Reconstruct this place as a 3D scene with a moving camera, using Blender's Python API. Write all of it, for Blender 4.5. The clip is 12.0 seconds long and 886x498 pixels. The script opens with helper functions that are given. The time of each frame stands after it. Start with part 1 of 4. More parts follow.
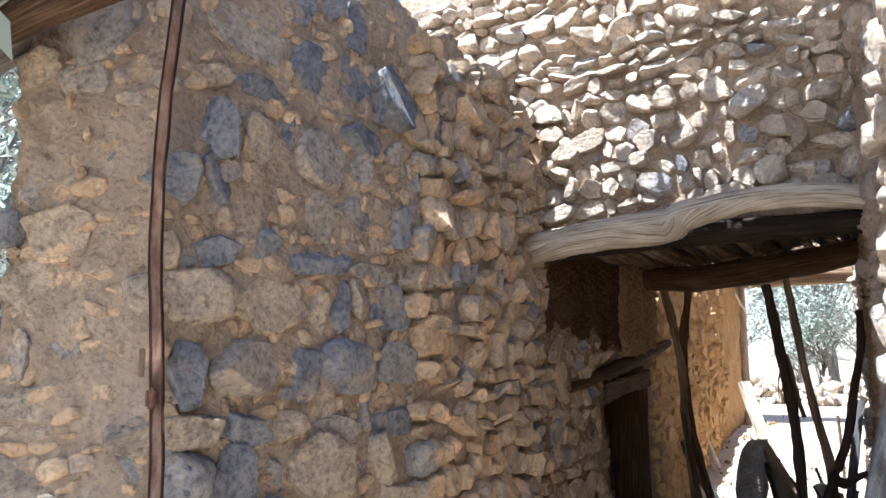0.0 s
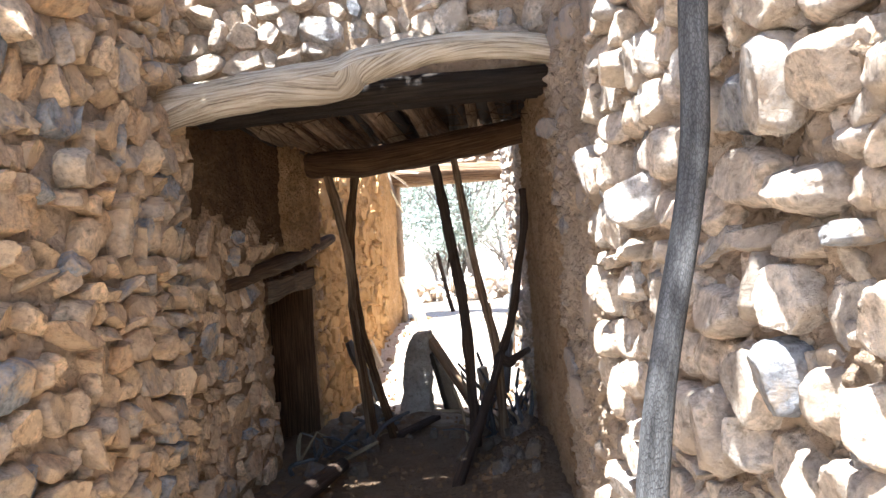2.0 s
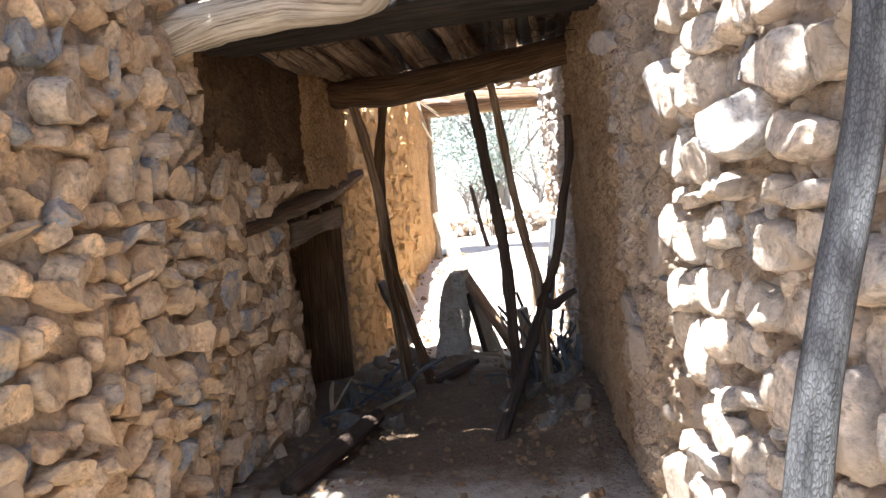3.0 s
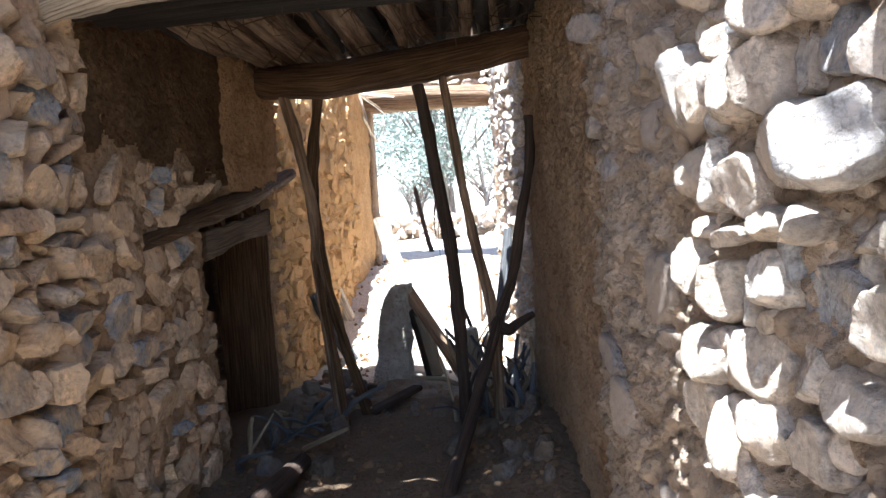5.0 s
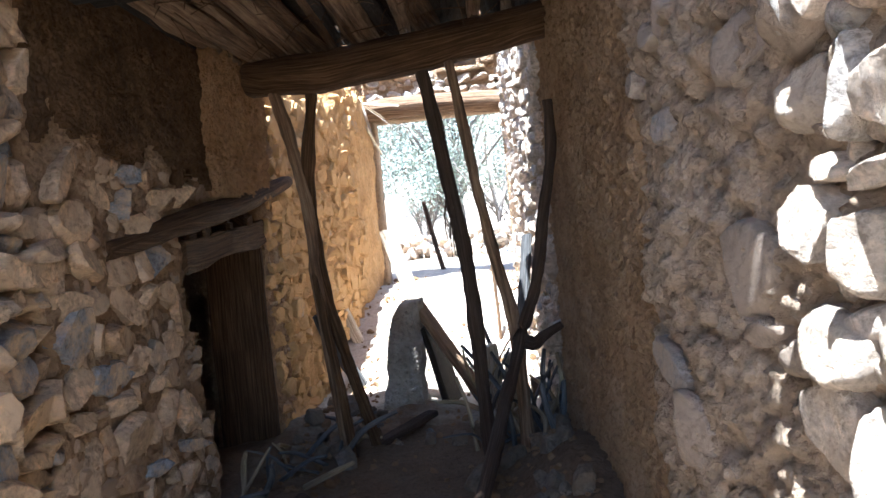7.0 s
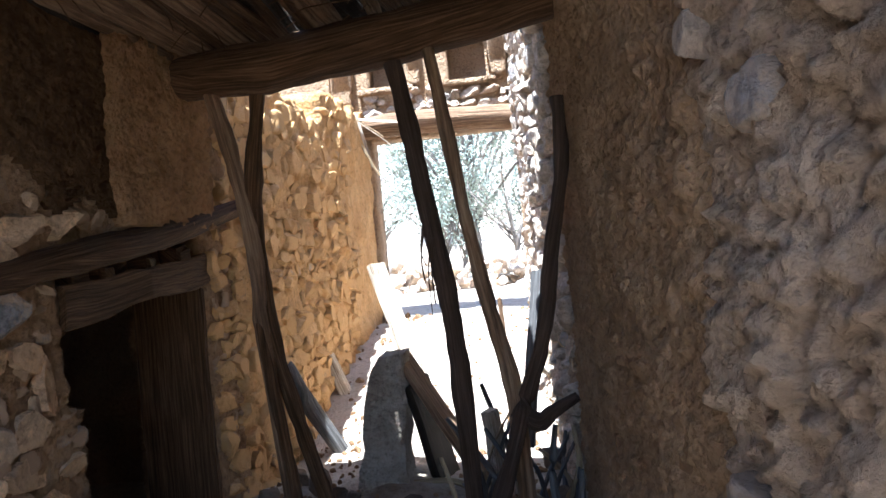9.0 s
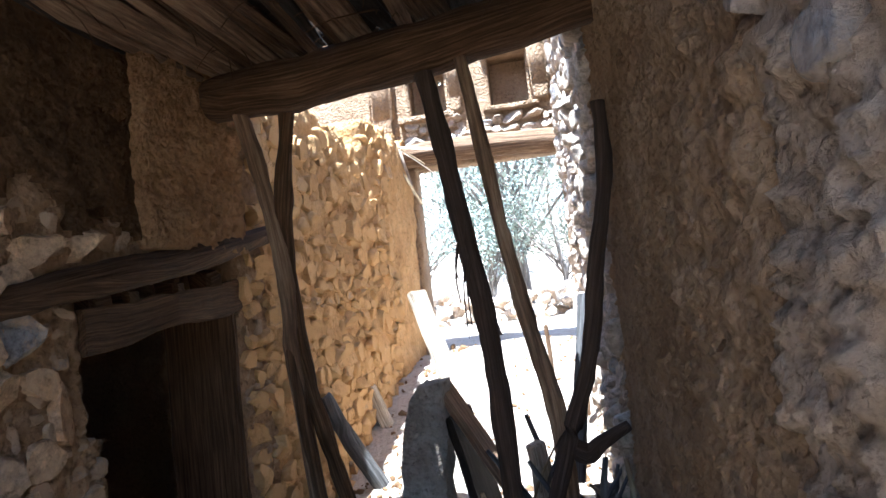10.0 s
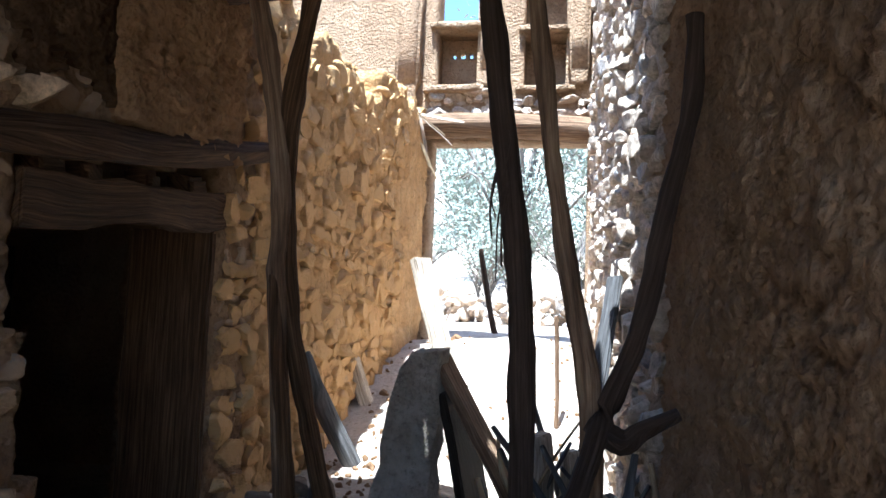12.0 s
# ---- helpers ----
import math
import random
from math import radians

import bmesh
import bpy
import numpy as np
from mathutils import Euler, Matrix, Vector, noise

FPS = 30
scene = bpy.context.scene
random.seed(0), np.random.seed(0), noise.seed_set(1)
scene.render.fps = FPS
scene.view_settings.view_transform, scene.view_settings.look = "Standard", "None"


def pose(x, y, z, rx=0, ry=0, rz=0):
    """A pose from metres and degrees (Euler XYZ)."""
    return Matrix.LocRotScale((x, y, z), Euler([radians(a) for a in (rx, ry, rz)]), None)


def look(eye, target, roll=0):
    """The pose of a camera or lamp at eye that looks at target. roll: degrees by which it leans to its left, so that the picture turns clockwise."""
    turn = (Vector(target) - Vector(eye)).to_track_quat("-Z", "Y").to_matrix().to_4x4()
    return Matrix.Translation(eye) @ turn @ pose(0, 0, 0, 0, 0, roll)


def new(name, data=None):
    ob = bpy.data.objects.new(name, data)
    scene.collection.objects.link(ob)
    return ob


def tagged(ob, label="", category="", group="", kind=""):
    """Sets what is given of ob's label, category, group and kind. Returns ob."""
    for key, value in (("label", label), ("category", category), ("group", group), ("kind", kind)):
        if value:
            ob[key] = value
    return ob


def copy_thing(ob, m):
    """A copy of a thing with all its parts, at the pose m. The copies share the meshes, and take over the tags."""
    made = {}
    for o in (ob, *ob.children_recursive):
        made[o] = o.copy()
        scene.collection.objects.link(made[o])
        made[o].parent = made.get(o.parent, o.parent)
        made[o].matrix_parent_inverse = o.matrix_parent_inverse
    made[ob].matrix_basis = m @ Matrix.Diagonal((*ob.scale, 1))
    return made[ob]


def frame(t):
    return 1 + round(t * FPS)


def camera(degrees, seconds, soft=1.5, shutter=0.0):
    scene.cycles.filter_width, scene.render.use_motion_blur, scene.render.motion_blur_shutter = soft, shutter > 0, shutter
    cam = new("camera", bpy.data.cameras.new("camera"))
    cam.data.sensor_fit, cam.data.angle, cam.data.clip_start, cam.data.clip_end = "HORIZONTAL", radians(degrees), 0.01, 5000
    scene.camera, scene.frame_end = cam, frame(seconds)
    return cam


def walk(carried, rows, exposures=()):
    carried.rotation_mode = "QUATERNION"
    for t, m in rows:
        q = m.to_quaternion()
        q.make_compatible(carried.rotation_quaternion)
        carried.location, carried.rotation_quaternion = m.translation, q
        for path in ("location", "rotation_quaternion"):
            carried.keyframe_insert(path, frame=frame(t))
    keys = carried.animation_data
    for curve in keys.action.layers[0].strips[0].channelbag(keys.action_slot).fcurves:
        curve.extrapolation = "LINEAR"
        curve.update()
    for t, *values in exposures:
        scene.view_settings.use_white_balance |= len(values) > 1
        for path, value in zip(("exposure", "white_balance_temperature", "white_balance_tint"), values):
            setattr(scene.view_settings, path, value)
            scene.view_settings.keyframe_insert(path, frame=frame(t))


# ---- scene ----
cam = camera(62.0, 12.0)
PATH = [
    (0, (2.353, 0.884, 1.603), (1.284, 2.547, 1.907), 0.1),
    (0.5, (2.343, 1.199, 1.469), (1.502, 2.979, 1.822), -2.5),
    (1, (2.145, 1.433, 1.474), (1.533, 3.321, 1.72), -3.2),
    (1.5, (2.008, 1.555, 1.442), (1.619, 3.512, 1.567), -3.8),
    (2, (1.926, 1.811, 1.399), (1.713, 3.798, 1.464), -4.0),
    (2.5, (1.877, 2.002, 1.425), (1.685, 3.992, 1.359), -3.9),
    (3, (1.828, 2.246, 1.445), (1.519, 4.219, 1.331), -5.0),
    (3.2, (1.824, 2.381, 1.446), (1.523, 4.354, 1.327), -5.3),
    (4.8, (1.709, 2.85, 1.506), (1.532, 4.838, 1.375), -3.2),
    (5, (1.729, 2.935, 1.524), (1.578, 4.925, 1.391), -3.6),
    (5.5, (1.715, 3.092, 1.56), (1.549, 5.082, 1.443), -4.6),
    (6, (1.707, 3.188, 1.551), (1.463, 5.172, 1.473), -5.3),
    (6.5, (1.672, 3.287, 1.482), (1.461, 5.274, 1.408), -6.1),
    (6.7, (1.657, 3.338, 1.425), (1.47, 5.328, 1.356), -6.1),
    (8.3, (1.809, 4.219, 1.319), (1.612, 6.208, 1.263), -3.2),
    (8.5, (1.773, 4.26, 1.368), (1.604, 6.25, 1.271), -2.9),
    (9, (1.799, 4.524, 1.405), (1.56, 6.509, 1.42), -5.5),
    (9.5, (1.798, 4.693, 1.383), (1.495, 6.668, 1.456), -6.1),
    (10, (1.823, 4.725, 1.332), (1.462, 6.688, 1.456), -6.3),
    (10.5, (1.821, 4.715, 1.309), (1.457, 6.677, 1.453), -3.9),
    (11, (1.777, 4.85, 1.297), (1.424, 6.812, 1.456), -1.1),
    (11.5, (1.742, 4.964, 1.199), (1.394, 6.926, 1.362), 0.9),
    (12, (1.591, 5.265, 1.068), (1.247, 7.229, 1.219), 2.2),
]
walk(cam, [(t, look(eye, target, roll)) for t, eye, target, roll in PATH], [(0, 2.15, 5200, 7), (1.5, 2.75, 5400, 8), (3.2, 3.0, 5450, 8), (4.8, 2.8, 5050, 6), (6.7, 2.85, 5050, 6), (9, 2.7, 5050, 7), (10.5, 2.8, 4900, 6), (12, 2.5, 4900, 5)])

# ---- world, sun, exposure ----
SUN = Vector((-0.085, -0.33, 0.94)).normalized()
world = bpy.data.worlds.new("sky")
scene.world = world
world.use_nodes = True
wn = world.node_tree
sky = wn.nodes.new("ShaderNodeTexSky")
sky.sky_type, sky.sun_disc = "NISHITA", False
sky.sun_elevation = math.asin(SUN.z)
sky.sun_rotation = math.atan2(SUN.x, SUN.y)
wn.links.new(sky.outputs[0], wn.nodes["Background"].inputs[0])
wn.nodes["Background"].inputs[1].default_value = 0.085
sun = new("sun", bpy.data.lights.new("sun", "SUN"))
sun.data.energy, sun.data.angle, sun.data.color = 5.0, radians(0.5), (1.0, 0.95, 0.87)
sun.matrix_world = look((0, 0, 20), Vector((0, 0, 20)) - SUN)


# ---- materials ----
def ramp(nt, fac, stops):
    n = nt.nodes.new("ShaderNodeValToRGB")
    e = n.color_ramp.elements
    while len(e) < len(stops):
        e.new(0.5)
    for el, (p, c) in zip(e, stops):
        el.position, el.color = p, (*c, 1)
    nt.links.new(fac, n.inputs[0])
    return n.outputs[0]


def tex_noise(nt, vec, scale, detail=6, rough=0.6, stretch=(1, 1, 1)):
    m = nt.nodes.new("ShaderNodeMapping")
    m.inputs["Scale"].default_value = stretch
    nt.links.new(vec, m.inputs[0])
    n = nt.nodes.new("ShaderNodeTexNoise")
    n.inputs["Scale"].default_value, n.inputs["Detail"].default_value, n.inputs["Roughness"].default_value = scale, detail, rough
    nt.links.new(m.outputs[0], n.inputs[0])
    return n.outputs[0]


def mixc(nt, fac, a, b, mode="MIX"):
    n = nt.nodes.new("ShaderNodeMix")
    n.data_type, n.blend_type = "RGBA", mode
    for sock, v in ((n.inputs[0], fac), (n.inputs[6], a), (n.inputs[7], b)):
        if isinstance(v, (int, float)):
            sock.default_value = v
        elif isinstance(v, tuple):
            sock.default_value = (*v, 1)
        else:
            nt.links.new(v, sock)
    return n.outputs[2]


def bumped(nt, bsdf, height, strength, dist):
    b = nt.nodes.new("ShaderNodeBump")
    b.inputs["Strength"].default_value, b.inputs["Distance"].default_value = strength, dist
    nt.links.new(height, b.inputs["Height"])
    nt.links.new(b.outputs[0], bsdf.inputs["Normal"])


def base_mat(name, rough=0.9):
    m = bpy.data.materials.new(name)
    m.use_nodes = True
    nt = m.node_tree
    bsdf = nt.nodes["Principled BSDF"]
    bsdf.inputs["Roughness"].default_value = rough
    bsdf.inputs["Specular IOR Level"].default_value = 0.12
    geo = nt.nodes.new("ShaderNodeNewGeometry")
    return m, nt, bsdf, geo


def stone_mat(name, stops, dust, dust_amount, joined=False):
    """Field stone: a hue for each stone, veins, pits, and mud dust that clings in patches."""
    m, nt, bsdf, geo = base_mat(name, 0.85)
    pos = geo.outputs["Position"]
    if joined:
        rnd = geo.outputs["Random Per Island"]
    else:
        rnd = nt.nodes.new("ShaderNodeObjectInfo").outputs["Random"]
    col = ramp(nt, rnd, stops)
    big = tex_noise(nt, pos, 9, 5, 0.62)
    mid = tex_noise(nt, pos, 38, 7, 0.7)
    col = mixc(nt, 0.8, col, ramp(nt, big, [(0.3, (0.45, 0.46, 0.5)), (0.5, (0.95, 0.95, 0.95)), (0.72, (1.25, 1.15, 1.0))]), "MULTIPLY")
    col = mixc(nt, 0.8, col, ramp(nt, mid, [(0.34, (0.36, 0.34, 0.32)), (0.5, (1, 1, 1)), (0.64, (1.3, 1.26, 1.2))]), "MULTIPLY")
    crack = ramp(nt, tex_noise(nt, pos, 11, 3, 0.5), [(0.478, (1, 1, 1)), (0.497, (0.45, 0.42, 0.4)), (0.516, (1, 1, 1))])
    col = mixc(nt, 0.35, col, crack, "MULTIPLY")
    patch = ramp(nt, tex_noise(nt, pos, 5.5, 8, 0.75), [(0.25 + 0.3 * dust_amount, (1, 1, 1)), (0.4 + 0.3 * dust_amount, (0, 0, 0))])
    inv = mixc(nt, patch, (0, 0, 0), dust)
    col = mixc(nt, patch, col, mixc(nt, 0.35, dust, inv))
    nt.links.new(col, bsdf.inputs["Base Color"])
    h = mixc(nt, 0.45, mid, tex_noise(nt, pos, 15, 9, 0.75, (1, 1, 1.8)))
    bumped(nt, bsdf, h, 0.9, 0.045)
    return m


def mud_mat(name, a, b, c, straw=0.25, bump=0.8):
    """Mud mortar and plaster: sandy grain, pebbles, runs of rain wash."""
    m, nt, bsdf, geo = base_mat(name, 0.95)
    pos = geo.outputs["Position"]
    n1 = tex_noise(nt, pos, 3.1, 8, 0.7)
    n2 = tex_noise(nt, pos, 30, 8, 0.75)
    n3 = tex_noise(nt, pos, 5, 5, 0.6, (2.2, 2.2, 0.35))
    col = ramp(nt, n1, [(0.3, a), (0.5, b), (0.7, c)])
    col = mixc(nt, 0.6, col, ramp(nt, n2, [(0.33, (0.3, 0.27, 0.25)), (0.47, (1, 1, 1)), (0.7, (1.25, 1.2, 1.14))]), "MULTIPLY")
    col = mixc(nt, straw, col, ramp(nt, n3, [(0.35, (0.45, 0.4, 0.36)), (0.6, (1.1, 1.08, 1.05))]), "MULTIPLY")
    nt.links.new(col, bsdf.inputs["Base Color"])
    v = nt.nodes.new("ShaderNodeTexVoronoi")
    v.inputs["Scale"].default_value = 38
    nt.links.new(pos, v.inputs[0])
    h = mixc(nt, 0.3, mixc(nt, 0.4, n2, tex_noise(nt, pos, 95, 6, 0.7)), v.outputs["Distance"])
    bumped(nt, bsdf, h, bump, 0.085)
    return m


def wood_mat(name, a, b, c, rough=0.8, ring=26):
    """Weathered wood: grain that follows the log's own length (its UV), cracks, stains."""
    m, nt, bsdf, geo = base_mat(name, rough)
    uv = nt.nodes.new("ShaderNodeTexCoord").outputs["UV"]
    g1 = tex_noise(nt, uv, 1.0, 8, 0.7, (ring * 2.2, 2.2, 1))
    g2 = tex_noise(nt, uv, 1.0, 5, 0.6, (9, 3, 1))
    col = ramp(nt, g1, [(0.36, a), (0.5, b), (0.64, c)])
    col = mixc(nt, 0.6, col, ramp(nt, g2, [(0.3, (0.5, 0.47, 0.44)), (0.6, (1.1, 1.08, 1.05))]), "MULTIPLY")
    nt.links.new(col, bsdf.inputs["Base Color"])
    bumped(nt, bsdf, g1, 0.9, 0.02)
    return m


TAN = [(0.0, (0.5, 0.325, 0.185)), (0.3, (0.62, 0.43, 0.255)), (0.6, (0.68, 0.48, 0.295)), (0.78, (0.56, 0.41, 0.27)), (0.86, (0.46, 0.365, 0.27)), (0.91, (0.32, 0.31, 0.3)), (1.0, (0.28, 0.285, 0.295))]
MIXED = [(0.0, (0.2, 0.2, 0.207)), (0.3, (0.28, 0.275, 0.275)), (0.42, (0.42, 0.335, 0.24)), (0.6, (0.5, 0.385, 0.265)), (0.78, (0.33, 0.31, 0.29)), (1.0, (0.22, 0.226, 0.238))]
OCHRE = [(0.0, (0.45, 0.26, 0.105)), (0.5, (0.57, 0.35, 0.15)), (0.85, (0.6, 0.4, 0.2)), (1.0, (0.36, 0.33, 0.29))]
PALE = [(0.0, (0.53, 0.43, 0.325)), (0.35, (0.62, 0.505, 0.395)), (0.65, (0.56, 0.45, 0.345)), (0.82, (0.63, 0.53, 0.425)), (0.92, (0.5, 0.45, 0.4)), (1.0, (0.33, 0.325, 0.33))]
DUST = (0.6, 0.42, 0.255)
M_TAN = stone_mat("stone_tan", TAN, DUST, 0.5)
M_TAN_J = stone_mat("stone_tan_small", TAN, DUST, 0.5, True)
M_MIX = stone_mat("stone_grey", MIXED, (0.5, 0.37, 0.24), 0.22)
M_MIX_J = stone_mat("stone_grey_small", MIXED, (0.48, 0.36, 0.24), 0.36, True)
M_BRST = stone_mat("mud_clods_brown", [(0.0, (0.15, 0.088, 0.045)), (0.6, (0.23, 0.138, 0.07)), (1.0, (0.27, 0.17, 0.092))], (0.21, 0.125, 0.064), 1.0, True)
M_GRST = stone_mat("mud_clods_grit", [(0.0, (0.3, 0.22, 0.155)), (0.6, (0.38, 0.295, 0.22)), (0.9, (0.44, 0.35, 0.27)), (1.0, (0.3, 0.29, 0.29))], (0.36, 0.275, 0.205), 0.7, True)
M_GRSTO = stone_mat("stone_grit", [(0.0, (0.3, 0.23, 0.17)), (0.6, (0.38, 0.3, 0.23)), (1.0, (0.3, 0.28, 0.27))], (0.36, 0.275, 0.205), 0.8)
M_RUB = stone_mat("stone_rubble", [(0.0, (0.13, 0.1, 0.075)), (0.5, (0.2, 0.155, 0.115)), (1.0, (0.17, 0.165, 0.165))], (0.16, 0.115, 0.075), 0.6)
M_MUDST = stone_mat("mud_clods", TAN, (0.4, 0.275, 0.17), 1.0, True)
M_OCH = stone_mat("stone_ochre", OCHRE, (0.57, 0.35, 0.15), 0.9)
M_OCH_J = stone_mat("stone_ochre_small", OCHRE, (0.57, 0.35, 0.15), 0.9, True)
M_PALE = stone_mat("stone_pale", PALE, (0.46, 0.36, 0.265), 0.45)
M_PALE_J = stone_mat("stone_pale_small", PALE, (0.46, 0.36, 0.265), 0.45, True)
M_MUD = mud_mat("mud_mortar", (0.33, 0.22, 0.13), (0.44, 0.305, 0.185), (0.5, 0.36, 0.225))
M_MUDG = mud_mat("mud_mortar_pale", (0.33, 0.235, 0.155), (0.43, 0.32, 0.22), (0.5, 0.385, 0.275))
# mud layer of the passage ceiling, near black all over
M_BLACK_MUD = mud_mat("mud_near_black", (0.018, 0.012, 0.008), (0.034, 0.023, 0.015), (0.055, 0.038, 0.025))
M_PLASTER = mud_mat("mud_plaster", (0.3, 0.195, 0.115), (0.39, 0.27, 0.165), (0.45, 0.325, 0.205), 0.2, 0.9)
M_BROWN = mud_mat("mud_brown", (0.27, 0.148, 0.066), (0.38, 0.22, 0.104), (0.46, 0.285, 0.145), 0.2, 1.0)
M_EARTH = mud_mat("mud_earth", (0.26, 0.16, 0.085), (0.37, 0.24, 0.135), (0.46, 0.315, 0.19), 0.2, 1.0)
# dark coat: soot, with the upper wall's shade put into the colour
M_COAT_SHADE = mud_mat("mud_soot_and_shade", (0.07, 0.038, 0.017), (0.115, 0.064, 0.029), (0.17, 0.098, 0.046), 0.2, 1.0)
M_GRIT = mud_mat("mud_grit", (0.34, 0.24, 0.155), (0.45, 0.33, 0.225), (0.54, 0.415, 0.3), 0.0, 1.0)
M_OCHRE = mud_mat("mud_ochre", (0.45, 0.265, 0.105), (0.57, 0.35, 0.155), (0.64, 0.43, 0.215), 0.3)
M_SAND = mud_mat("sand_floor", (0.42, 0.34, 0.26), (0.54, 0.45, 0.35), (0.6, 0.52, 0.42), 0.1)
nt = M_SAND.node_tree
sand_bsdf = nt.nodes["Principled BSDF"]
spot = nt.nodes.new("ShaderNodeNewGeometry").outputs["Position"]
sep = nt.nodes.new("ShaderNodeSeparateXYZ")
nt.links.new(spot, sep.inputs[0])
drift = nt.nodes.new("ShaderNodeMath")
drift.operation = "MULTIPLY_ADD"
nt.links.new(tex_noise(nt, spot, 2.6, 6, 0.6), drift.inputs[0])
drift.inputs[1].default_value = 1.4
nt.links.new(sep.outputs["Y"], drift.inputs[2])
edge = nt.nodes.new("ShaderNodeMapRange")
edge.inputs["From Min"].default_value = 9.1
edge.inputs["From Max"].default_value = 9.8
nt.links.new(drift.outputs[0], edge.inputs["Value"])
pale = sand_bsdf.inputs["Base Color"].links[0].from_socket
# the roofed stretch is multiplied darker: passage shade put into the sand colour
dimmed = mixc(nt, 1.0, pale, (0.28, 0.22, 0.17), "MULTIPLY")
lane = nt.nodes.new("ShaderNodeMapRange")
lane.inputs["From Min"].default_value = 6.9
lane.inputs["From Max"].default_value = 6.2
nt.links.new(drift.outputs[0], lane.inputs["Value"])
nt.links.new(mixc(nt, lane.outputs[0], mixc(nt, edge.outputs[0], dimmed, pale), pale), sand_bsdf.inputs["Base Color"])
M_SLAB = mud_mat("mud_slab", (0.25, 0.195, 0.14), (0.39, 0.32, 0.245), (0.52, 0.45, 0.37), 0.1, 1.0)
M_LOG = wood_mat("wood_bleached", (0.12, 0.085, 0.055), (0.5, 0.41, 0.3), (0.64, 0.56, 0.45), 0.75, 36)
M_BEAM = wood_mat("wood_brown", (0.08, 0.048, 0.028), (0.18, 0.112, 0.065), (0.3, 0.205, 0.125))
M_DARK = wood_mat("wood_dark", (0.035, 0.022, 0.016), (0.055, 0.036, 0.025), (0.09, 0.06, 0.042), 0.8, 44)
M_GREY = wood_mat("wood_grey", (0.045, 0.042, 0.04), (0.1, 0.095, 0.09), (0.17, 0.165, 0.16), 0.65, 20)
# near-black wood, then a dark brown one for sticks, beam and door timbers
M_BLACK_WOOD = wood_mat("wood_near_black", (0.01, 0.008, 0.006), (0.022, 0.016, 0.012), (0.04, 0.03, 0.022))
M_STICK = wood_mat("wood_dark_brown", (0.028, 0.014, 0.007), (0.08, 0.043, 0.021), (0.155, 0.09, 0.045), 0.8, 40)
M_STRAW = wood_mat("straw", (0.16, 0.11, 0.06), (0.3, 0.22, 0.13), (0.42, 0.33, 0.2))


bark = wood_mat("bark_grey", (0.045, 0.043, 0.041), (0.085, 0.082, 0.08), (0.13, 0.127, 0.124), 0.8, 12)
bk = bark.node_tree
cell = bk.nodes.new("ShaderNodeTexVoronoi")
cell.feature = "DISTANCE_TO_EDGE"
cell.inputs["Scale"].default_value = 210
bmap = bk.nodes.new("ShaderNodeMapping")
bmap.inputs["Scale"].default_value = (1, 0.35, 1)
bk.links.new(bk.nodes.new("ShaderNodeTexCoord").outputs["UV"], bmap.inputs[0])
bk.links.new(bmap.outputs[0], cell.inputs[0])
bumped(bk, bk.nodes["Principled BSDF"], ramp(bk, cell.outputs[0], [(0.0, (0, 0, 0)), (0.2, (1, 1, 1))]), 0.3, 0.005)
grey = bk.nodes["Principled BSDF"].inputs["Base Color"].links[0].from_socket
bk.links.new(mixc(bk, 0.6, grey, ramp(bk, cell.outputs[0], [(0.0, (0.2, 0.19, 0.18)), (0.16, (1, 1, 1))]), "MULTIPLY"), bk.nodes["Principled BSDF"].inputs["Base Color"])
M_BARK = bark


# ---- building helpers ----
def mesh_ob(name, verts, faces, mat, parent=None, smooth=True, uvs=None):
    me = bpy.data.meshes.new(name)
    me.from_pydata([tuple(v) for v in verts], [], faces)
    me.materials.append(mat)
    if smooth:
        me.polygons.foreach_set("use_smooth", [True] * len(me.polygons))
    if uvs is not None:
        lay = me.uv_layers.new(name="uv")
        idx = np.empty(len(me.loops), dtype=np.int32)
        me.loops.foreach_get("vertex_index", idx)
        lay.data.foreach_set("uv", np.asarray(uvs, dtype=np.float32)[idx].ravel())
    me.update()
    ob = new(name, me)
    if parent:
        ob.parent = parent
    return ob


def part(name, bm, material, parent, label=""):
    me = bpy.data.meshes.new(name)
    bm.to_mesh(me)
    bm.free()
    me.materials.append(material)
    ob = new(name, me)
    ob.parent = parent
    return tagged(ob, label)


